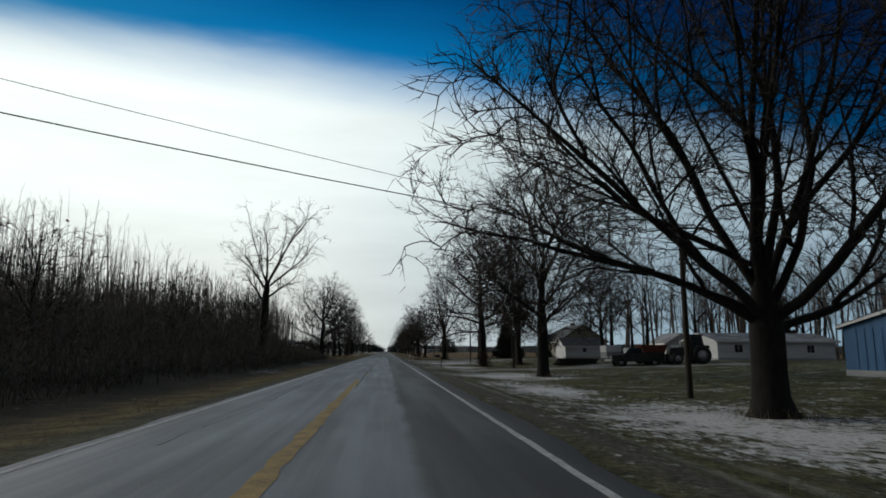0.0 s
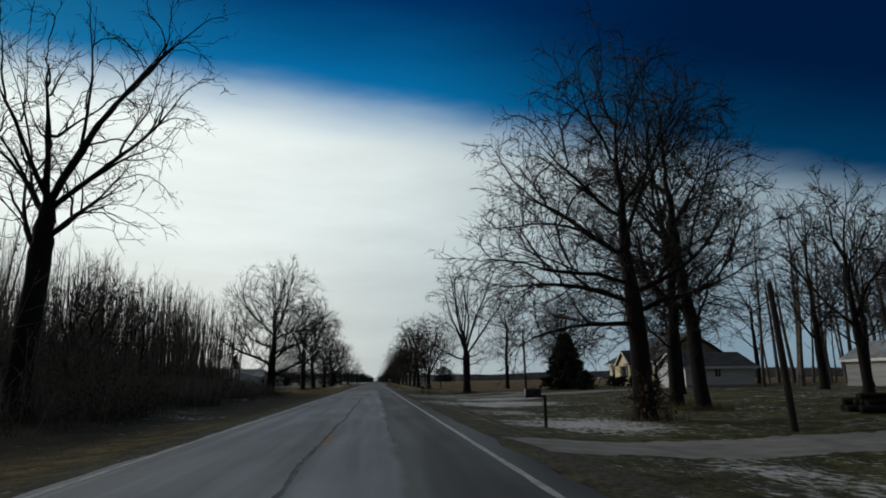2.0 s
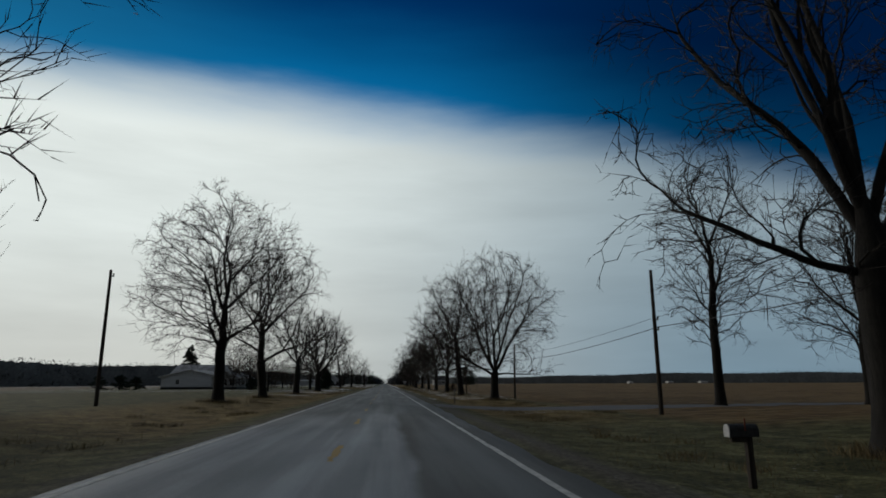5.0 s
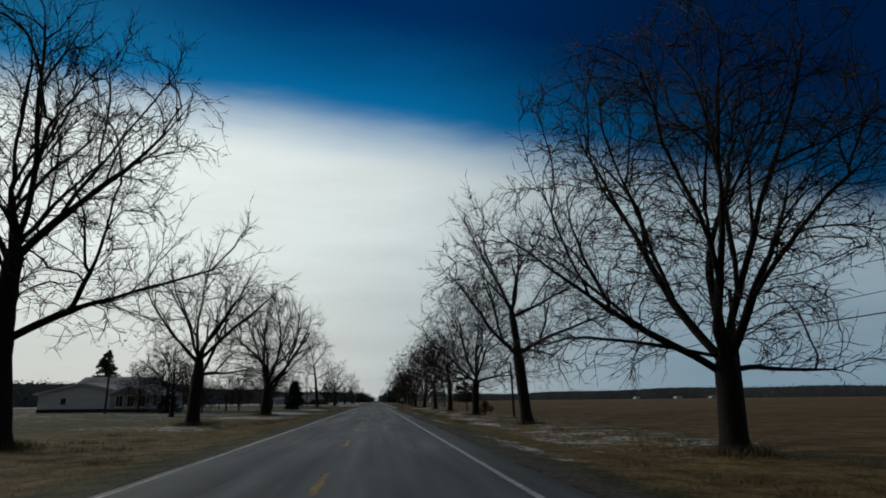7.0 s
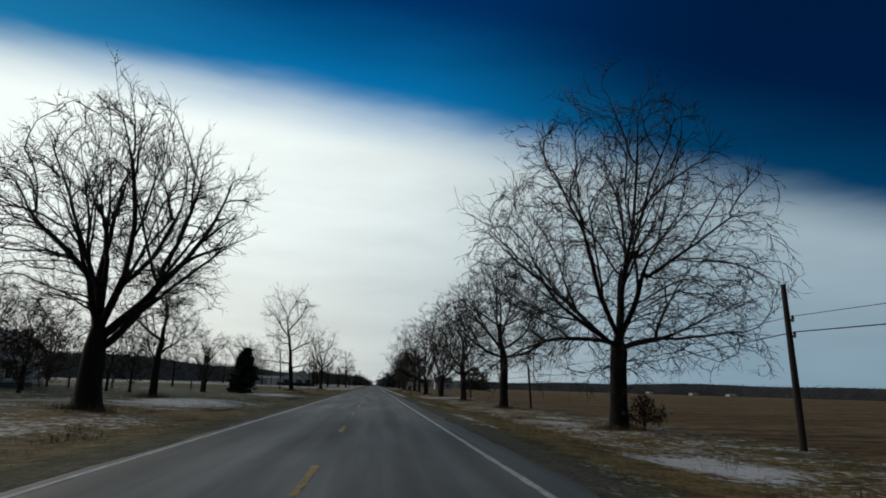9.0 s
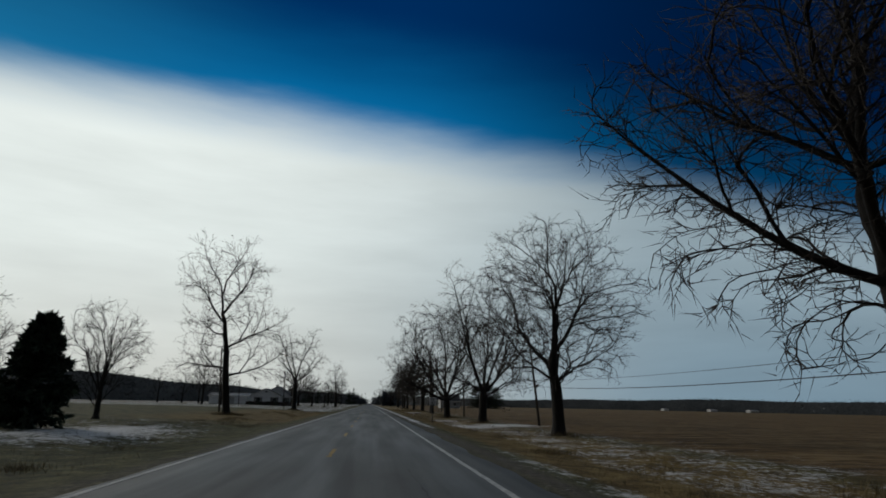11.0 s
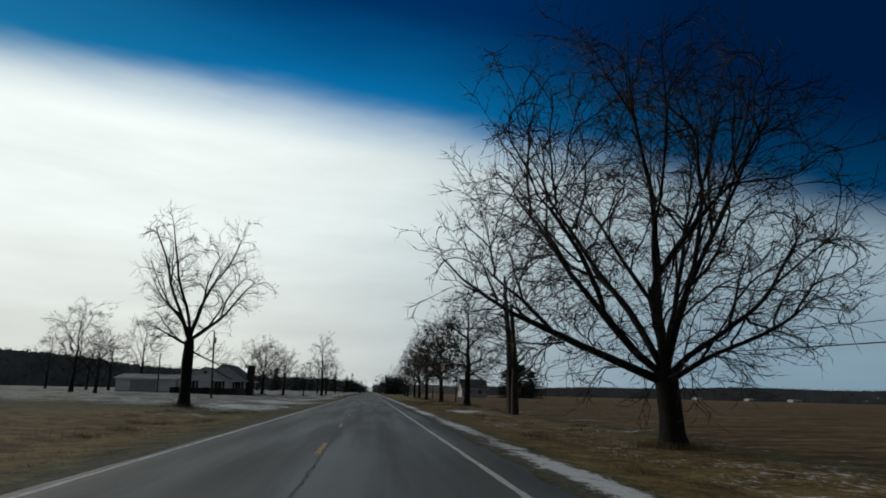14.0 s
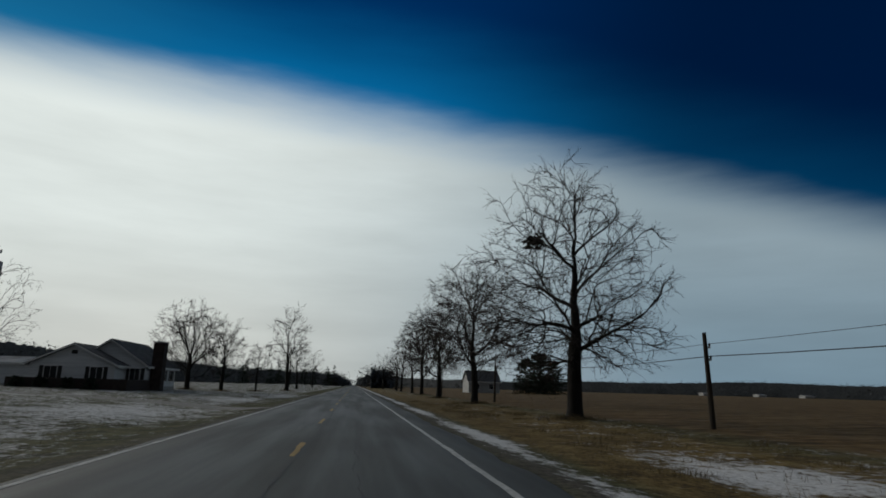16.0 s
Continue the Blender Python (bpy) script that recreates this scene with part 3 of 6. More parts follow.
    B4 = s4 + w4 * (np.repeat(L3, 2) * rng.uniform(0.35, 0.8, len(s4)))[:, None]
    fat = np.clip(h / 14, 0.6, 1.0) * (1.0 if detail > 0.9 else 1.5) * bold
    V, F = joined(cones(s3, B3, 0.0165 * fat), cones(s4, B4, 0.0138 * fat))
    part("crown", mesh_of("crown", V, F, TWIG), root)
    if leaves:
        pick = rng.choice(len(B4), min(leaves, len(B4)), replace=leaves > len(B4))
        q = B4[pick] + rng.normal(0, 0.05, (len(pick), 3))
        V = (q[:, None] + rng.normal(0, 0.06, (len(q), 3, 3))).reshape(-1, 3)
        part("withered_foliage", mesh_of("withered_foliage", V, np.arange(len(V)).reshape(-1, 3), DRYLEAF), root, "brown withered leaves")
    for nx_, nz_ in nests:
        q = rng.normal(0, 0.27, (420, 3)) * np.array([1.2, 1.0, 0.8]) + np.array([nx_, 0, nz_])
        V = (q[:, None] + rng.normal(0, 0.08, (420, 3, 3))).reshape(-1, 3)
        part("leaf_nest", mesh_of("leaf_nest", V, np.arange(len(V)).reshape(-1, 3), TWIG), root, "dark ragged clump of dead leaves and twigs")["kind"] = "stuff"
    return root


def conifer(x, y, z, h, wide, seed, label, n=7000, name="spruce_tree", dome=False):
    rng = np.random.default_rng(seed)
    root = thing(name, x, y, z, label, "tree")
    P = np.array([[[0, 0, -0.3], [0, 0, h * 0.4], [0.05, 0, h * 0.97]]])
    V, F = tubes(P, np.array([[0.2, 0.13, 0.02]]), 8)
    part("trunk", mesh_of("trunk", V, F, BARK, True), root)
    nb = max(36, min(240, n // 50))
    t = 0.02 + 0.95 * rng.uniform(0, 1, nb) ** 1.25
    az = rng.uniform(0, 6.283, nb)
    L = wide * (1 - t) ** 0.75 * rng.uniform(0.75, 1.12, nb) + 0.15
    rise = rng.normal(0.12, 0.12, nb)
    if dome:
        t = rng.uniform(0.02, 0.93, nb)
        L = wide * (1 - 0.96 * t ** 1.8) * rng.uniform(0.75, 1.03, nb)
        rise = 0.12 + 0.45 * t + rng.normal(0, 0.12, nb)
    way = np.column_stack([np.cos(az), np.sin(az), rise])
    B = lines(rng, np.column_stack([np.zeros(nb), np.zeros(nb), t * h]), unit(way), L, 4, 0.08, -0.05)
    V, F = tubes(B, 0.025 * np.array([1.3, 1, 0.8, 0.5, 0.2])[None] * np.ones((nb, 1)), 4)
    part("bough_frame", mesh_of("bough_frame", V, F, BARK), root)
    s, w, _ = offshoots(rng, B, max(6, n // nb), 0.08, 1.0, 50, 16)
    w = unit(w + np.array([0, 0, -0.15]))
    ln = rng.uniform(0.22, 0.55, len(s)) * (0.5 + h / 14)
    side = unit(np.cross(w, rng.normal(0, 1, w.shape))) * (ln * 0.24)[:, None]
    V = np.stack([s - side, s + side, s + w * ln[:, None]], 1).reshape(-1, 3)
    part("foliage", mesh_of("foliage", V, np.arange(len(V)).reshape(-1, 3), NEEDLES), root)
    return root


# ---- lie of the land ----
XL, XR, XC = -4.52, 2.38, -1.08          # edge lines and centre line
A_X = [-6000, -60, -30, -13, -8.5, -6.3, -5.15, 3.7, 5.0, 8.0, 14.0, 25.0, 32.0, 70.0, 6000]
A_Z = [0.5, 0.5, 0.45, 0.05, -0.25, -0.16, -0.07, -0.07, -0.2, -0.36, -0.3, 0.15, 0.45, 0.5, 0.5]
B_Z = [0.3, 0.3, 0.3, -0.02, -0.22, -0.16, -0.07, -0.07, -0.18, -0.36, -0.32, -0.25, -0.22, -0.1, 0.0]
C_Z = [0.4, 0.4, 0.35, -0.02, -0.22, -0.16, -0.07, -0.07, -0.16, -0.22, -0.1, 0.0, 0.05, 0.1, 0.1]


def ground_z(x, y):
    x, y = np.asarray(x, float), np.asarray(y, float)
    a, b, c = np.interp(x, A_X, A_Z), np.interp(x, A_X, B_Z), np.interp(x, A_X, C_Z)
    s, q = np.clip((y - 132) / 25, 0, 1), np.clip((y - 335) / 30, 0, 1)
    z = a + (b - a) * s
    z = z + (c - z) * q
    away = np.clip(np.minimum(np.abs(x - 3.9), np.abs(x + 5.3)) / 3, 0, 1) * ((x > 3.9) | (x < -5.3))
    return z + away * 0.035 * (np.sin(x * 1.7 + np.sin(y * 0.6) * 2) * np.sin(y * 1.13 + np.sin(x * 0.8)) + 0.6 * np.sin(x * 0.5 + y * 0.31))


def gz(x, y):
    return float(ground_z(x, y))


def blob(X, Y, cx, cy, rx, ry):
    return np.exp(-((X - cx) / rx) ** 2 - ((Y - cy) / ry) ** 2)


xs = np.concatenate([[-6000, -3000, -1500, -800, -400, -250, -160, -110, -80, -60, -45, -36, -30, -26, -23], np.arange(-21, 3.2, 0.5), np.arange(3.5, 7.4, 0.13), np.arange(7.5, 21.01, 0.5),
                     [23, 26, 30, 36, 45, 60, 80, 110, 160, 250, 400, 800, 1500, 3000, 6000]])
ys = np.concatenate([[-6000, -2000, -600, -200, -80, -40, -20], np.arange(-10, 450.1, 0.9), np.arange(456, 620, 8), [650, 700, 800, 1000, 1400, 2200, 3500, 6000]])
X, Y = np.meshgrid(xs, ys, indexing="ij")
Z = ground_z(X, Y)
ix = np.arange(X.size).reshape(X.shape)
quads = np.stack([ix[:-1, :-1], ix[1:, :-1], ix[1:, 1:], ix[:-1, 1:]], -1).reshape(-1, 4)
gme = mesh_of("ground", np.stack([X, Y, Z], -1).reshape(-1, 3), quads, GROUND_MAT, True)


def fade(v, lo, hi):
    t = np.clip((v - lo) / (hi - lo), 0, 1)
    return t * t * (3 - 2 * t)


snow = np.zeros_like(X)
for cx, cy, rx, ry, s in (
        (9, 15, 5, 9, 1.15), (7.4, 29, 2.6, 9, 1.2), (9.5, 45, 6, 8, 1.25), (7.5, 56, 3, 4, 0.5), (8.5, 69, 4, 5, 0.95), (7, 78, 2.5, 5, 0.6), (9, 91, 6, 7, 1.05), (11, 102, 6, 4.5, 1.2),
        (7.5, 116, 3.5, 4, 0.75), (20, 58, 8, 4, 0.5), (9, 152, 4, 3, 0.4), (8, 186, 2.2, 9, 0.55), (8, 205, 2, 6, 0.7), (8.4, 218, 2.6, 5, 0.95), (10, 236, 3, 6, 0.6),
        (9, 250, 3, 8, 0.5), (9, 302, 4, 7, 0.85), (8.5, 320, 2.2, 6, 0.8), (12, 290, 4, 8, 0.5), (7.6, 350, 1.2, 7, 0.5), (8.5, 372, 2.6, 6, 0.85), (13, 372, 4, 5, 0.4),
        (-12.5, 246, 5.5, 10, 1.2), (-13, 222, 5, 7, 0.65), (-9.5, 226, 2.5, 6, 0.5), (-12, 278, 4, 10, 0.8), (-11, 352, 5, 4, 0.4),
        (-11, 371, 5, 12, 0.85), (-11, 392, 6, 12, 0.85), (-11, 418, 5, 14, 0.75), (-9, 440, 4, 20, 0.7), (-13, 198, 6, 6, 0.5), (-22, 232, 12, 4, 0.5),
        (-13, 104, 4, 8, 0.45), (-10, 78, 3, 8, 0.35), (-9, 52, 3, 8, 0.3)):
    snow = np.maximum(snow, min(s, 0.8) * blob(X, Y, cx, cy, rx, ry))
snow = np.maximum(snow, 1.0 * blob(X, 0, 4.3, 0, 0.6, 1) * fade(Y, 285, 300) * (0.75 + 0.25 * np.sin(Y * 0.35)))
snow = np.maximum(snow, 0.55 * blob(X, 0, 5.0, 0, 0.8, 1) * fade(Y, 165, 180) * (1 - fade(Y, 280, 290)) * (0.6 + 0.4 * np.sin(Y * 0.22)))
snow = np.maximum(snow, 0.35 * fade(np.abs(X), 30, 60) * (X < 0))
snow = np.maximum(snow, 0.27 * fade(X, 5.8, 7.2) * (1 - fade(Y, 112, 124)))
snow = np.maximum(snow, 0.4 * fade(X, 6.8, 8) * (1 - fade(X, 11.5, 20)) * fade(Y, 170, 185) * (1 - 0.4 * fade(Y, 320, 340)))
snow = np.maximum(snow, 0.07 * fade(X, 12, 14) * (1 - fade(X, 30, 60)) * fade(Y, 340, 352))
snow = np.maximum(snow, 0.9 * blob(X, Y, 12.5, 306, 4, 5))
snow = np.maximum(snow, 0.5 * fade(-X, 7, 9) * fade(Y, 355, 370))
snow = np.maximum(snow, 0.3 * fade(-X, 9, 11) * fade(Y, 190, 215) * (1 - fade(Y, 290, 300)))
snow = snow * (1 - 0.95 * np.exp(-((X - 6.05) / 0.75) ** 4) * fade(Y, 160, 180))
field = fade(X, 12.5, 15.5) * fade(Y, 133, 141) * (1 - 0.0 * X)
field = np.maximum(field, fade(-X, 60, 75) * 0.8)
field = np.maximum(field, fade(X, 60, 75))
tawny = np.clip(fade(X, 4.6, 5.6) * (1 - fade(X, 11, 14)) * fade(Y, 135, 150) * 0.85 + fade(-X, 6.0, 7.0) * (1 - fade(-X, 14, 22)) * fade(Y, 290, 305) * (1 - fade(Y, 352, 362)) * 0.8
                + fade(-X, 5.4, 6) * (1 - fade(-X, 9, 13)) * (1 - fade(Y, 66, 82)) * 0.6
                + fade(-X, 6, 7) * (1 - fade(-X, 13, 20)) * fade(Y, 125, 140) * (1 - fade(Y, 236, 250)) * 0.75, 0, 1)
dirt = np.clip(blob(X, 0, 3.8, 0, 0.5, 1) * 0.9 + blob(X, 0, -5.05, 0, 0.35, 1) * 0.6 + 0.6 * blob(X, 0, 6.0, 0, 0.35, 1) * (Y < 120), 0, 1)
rut = (blob(X, 0, 4.35 + 0.12 * np.sin(Y * 0.11), 0, 0.13, 1) + blob(X, 0, 5.15 + 0.15 * np.sin(Y * 0.07 + 1), 0, 0.16, 1)) * (1 - fade(Y, 118, 128)) * (0.55 + 0.45 * np.sin(Y * 0.19 + np.sin(Y * 0.05) * 3))
litter = np.maximum(fade(-X, 6.6, 9.5), 0.75 * fade(-X, 5.6, 6.4) * fade(Y, 60, 80)) * (1 - fade(Y, 116, 126)) * (1 - fade(-X, 60, 70))
for nm, arr in (("rut", rut), ("litter", litter), ("snow", snow), ("field", field), ("tawny", tawny), ("dirt", dirt)):
    at = gme.attributes.new(nm, "FLOAT", "POINT")
    at.data.foreach_set("value", np.asarray(arr, np.float32).ravel())
tagged(new("ground", gme), "flat winter farmland with brown grass, stubble and thin snow", "ground", kind="structure")

# ---- road ----
rx = np.array([-4.86, -4.77, -3.6, -2.3, XC, 0.2, 1.4, 2.6, 3.25, 3.42])
rz = np.array([-0.10, -0.062, -0.012, -0.004, 0.004, -0.002, -0.008, -0.018, -0.035, -0.13])
ry = np.concatenate([[-300, -100, -40], np.arange(-20, 480, 1.5), [500, 550, 600, 700, 800, 1000, 1400, 2000, 3000]])
RX, RY = np.meshgrid(rx, ry, indexing="ij")
RZ = np.repeat(rz[:, None], len(ry), 1)
rr = np.random.default_rng(5)
RX[[0, 1]] += rr.normal(0, 0.05, len(ry))
RX[[-1, -2]] += rr.normal(0, 0.06, len(ry)) - 0.25 * (1 - np.clip((ry - 120) / 60, 0, 1))
ix = np.arange(RX.size).reshape(RX.shape)
quads = np.stack([ix[:-1, :-1], ix[1:, :-1], ix[1:, 1:], ix[:-1, 1:]], -1).reshape(-1, 4)
road = tagged(new("road", mesh_of("road", np.stack([RX, RY, RZ], -1).reshape(-1, 3), quads, ROAD_MAT, True)),
              "straight two-lane country road of worn grey asphalt", "road", kind="structure")


def road_z(x):
    return np.interp(x, rx, rz)


def ribbon(name, cx, y0, y1, w, m, parent, label="", step=0.6, rough=0.0, seed=1, lift=0.006, drift=0.0):
    """A flat strip along the road on its surface, with uneven edges."""
    g = np.random.default_rng(seed)
    k = max(2, int((y1 - y0) / step) + 1)
    yy = np.linspace(y0, y1, k)
    c = cx + (np.cumsum(g.normal(0, drift, k)) if drift else 0)
    if drift:
        c = cx + (c - cx) - np.linspace(0, 1, k) * (c[-1] - cx)
    l, r = c - w / 2 + g.normal(0, rough, k), c + w / 2 + g.normal(0, rough, k)
    V = np.concatenate([np.column_stack([l, yy, road_z(l) + lift]), np.column_stack([r, yy, road_z(r) + lift])])
    i = np.arange(k - 1)
    return part(name, mesh_of(name, V, np.stack([i, i + k, i + k + 1, i + 1], -1), m), parent, label)


ribbon("edge_line", XR, -30, 900, 0.13, PAINT_WHITE, road, "worn white edge line", rough=0.008)
ribbon("edge_line", XL, -30, 900, 0.13, PAINT_WHITE, road, "worn white edge line", rough=0.008, seed=2)
ribbon("centre_line", XC - 0.2, -30, 31.5, 0.26, PAINT_YELLOW, road, "worn solid yellow centre line", rough=0.02, seed=3)
DASH, CYCLE = 5.8, 10.8
for i in range(60):
    y0 = DASH + CYCLE * i
    if y0 > 33:
        ribbon("centre_dash", XC + 0.02, y0, y0 + 3.0, 0.13, PAINT_YELLOW, road, step=0.3, rough=0.02, seed=10 + i)
ribbon("centre_crack", XC + 0.02, 24, 100, 0.07, CRACK, road, "dark tar-filled centre crack", step=0.35, rough=0.02, seed=4, lift=0.009, drift=0.012)
ribbon("centre_crack", XC + 0.05, 148, 160, 0.05, CRACK, road, step=0.3, rough=0.02, seed=5, lift=0.009, drift=0.012)
ribbon("centre_crack", XC + 0.05, 300, 480, 0.045, CRACK, road, step=0.4, rough=0.015, seed=6, lift=0.009, drift=0.01)
for i, (cx, y0, y1) in enumerate(((-3.4, 10, 40), (0.6, 20, 52), (0.5, 60, 95), (-2.8, 150, 180), (0.9, 230, 262), (0.4, 330, 380))):
    ribbon("surface_crack", cx, y0, y1, 0.025, CRACK, road, step=0.4, rough=0.012, seed=30 + i, lift=0.008, drift=0.03)


def lane(name, pts, w, m, label, lift=0.03):
    """A lane over the ground along a bending line."""
    pts = np.array(pts, float)
    seg = np.linalg.norm(np.diff(pts, axis=0), axis=1)
    s = np.concatenate([[0], np.cumsum(seg)])
    k = int(s[-1] / 0.7) + 2
    q = np.linspace(0, s[-1], k)
    c = np.column_stack([np.interp(q, s, pts[:, 0]), np.interp(q, s, pts[:, 1])])
    for _ in range(6):
        c[1:-1] = (c[:-2] + c[1:-1] * 2 + c[2:]) / 4
    t = unit(np.gradient(c, axis=0))
    nrm = np.column_stack([-t[:, 1], t[:, 0]])
    g = np.random.default_rng(len(name) + k)
    offs = np.linspace(-0.5, 0.5, 7)
    P = c[:, None, :] + nrm[:, None, :] * (offs[None, :, None] * w * (1 + g.normal(0, 0.025, (k, 1, 1))))
    zz = ground_z(P[..., 0], P[..., 1]) + lift * (1 - (np.abs(offs) * 2)[None] ** 4) - 0.01
    ix = np.arange(k * 7).reshape(k, 7)
    F = np.stack([ix[:-1, :-1], ix[1:, :-1], ix[1:, 1:], ix[:-1, 1:]], -1).reshape(-1, 4)
    return tagged(new(name, mesh_of(name, np.concatenate([P, zz[..., None]], -1).reshape(-1, 3), F, m, True)), label, "driveway", kind="structure")


lane("gravel_drive", [(3.6, 60), (9, 60.5), (16, 61), (24, 56), (34, 52)], 4.2, GRAVEL, "pale gravel drive off the road")
lane("gravel_drive", [(14, 58), (20, 62), (34, 72), (44, 76)], 4.0, GRAVEL, "pale gravel yard before the white garage")
lane("house_drive", [(3.5, 108), (9, 109), (17, 111), (26, 108), (30, 108)], 6.4, GRAVEL, "pale gravel drive to the yellow house")
lane("house_drive", [(10, 110), (16, 116), (19, 120), (15, 123), (9, 119), (4.5, 113)], 2.6, GRAVEL, "looping gravel turnaround")
lane("side_road", [(3.3, 155.8), (8, 155.8), (16, 155.8), (60, 155.5), (300, 155)], 6.6, SIDE_ASPHALT, "narrow asphalt side road between the fields", 0.05)
lane("farm_drive", [(-60, 216), (-36, 221), (-24, 229), (-17, 241)], 2.2, GRAVEL, "pale gravel farm drive")
lane("farm_drive", [(-5.1, 398), (-12, 404), (-19, 408), (-26, 410)], 3.4, GRAVEL, "frosty gravel drive by the house")

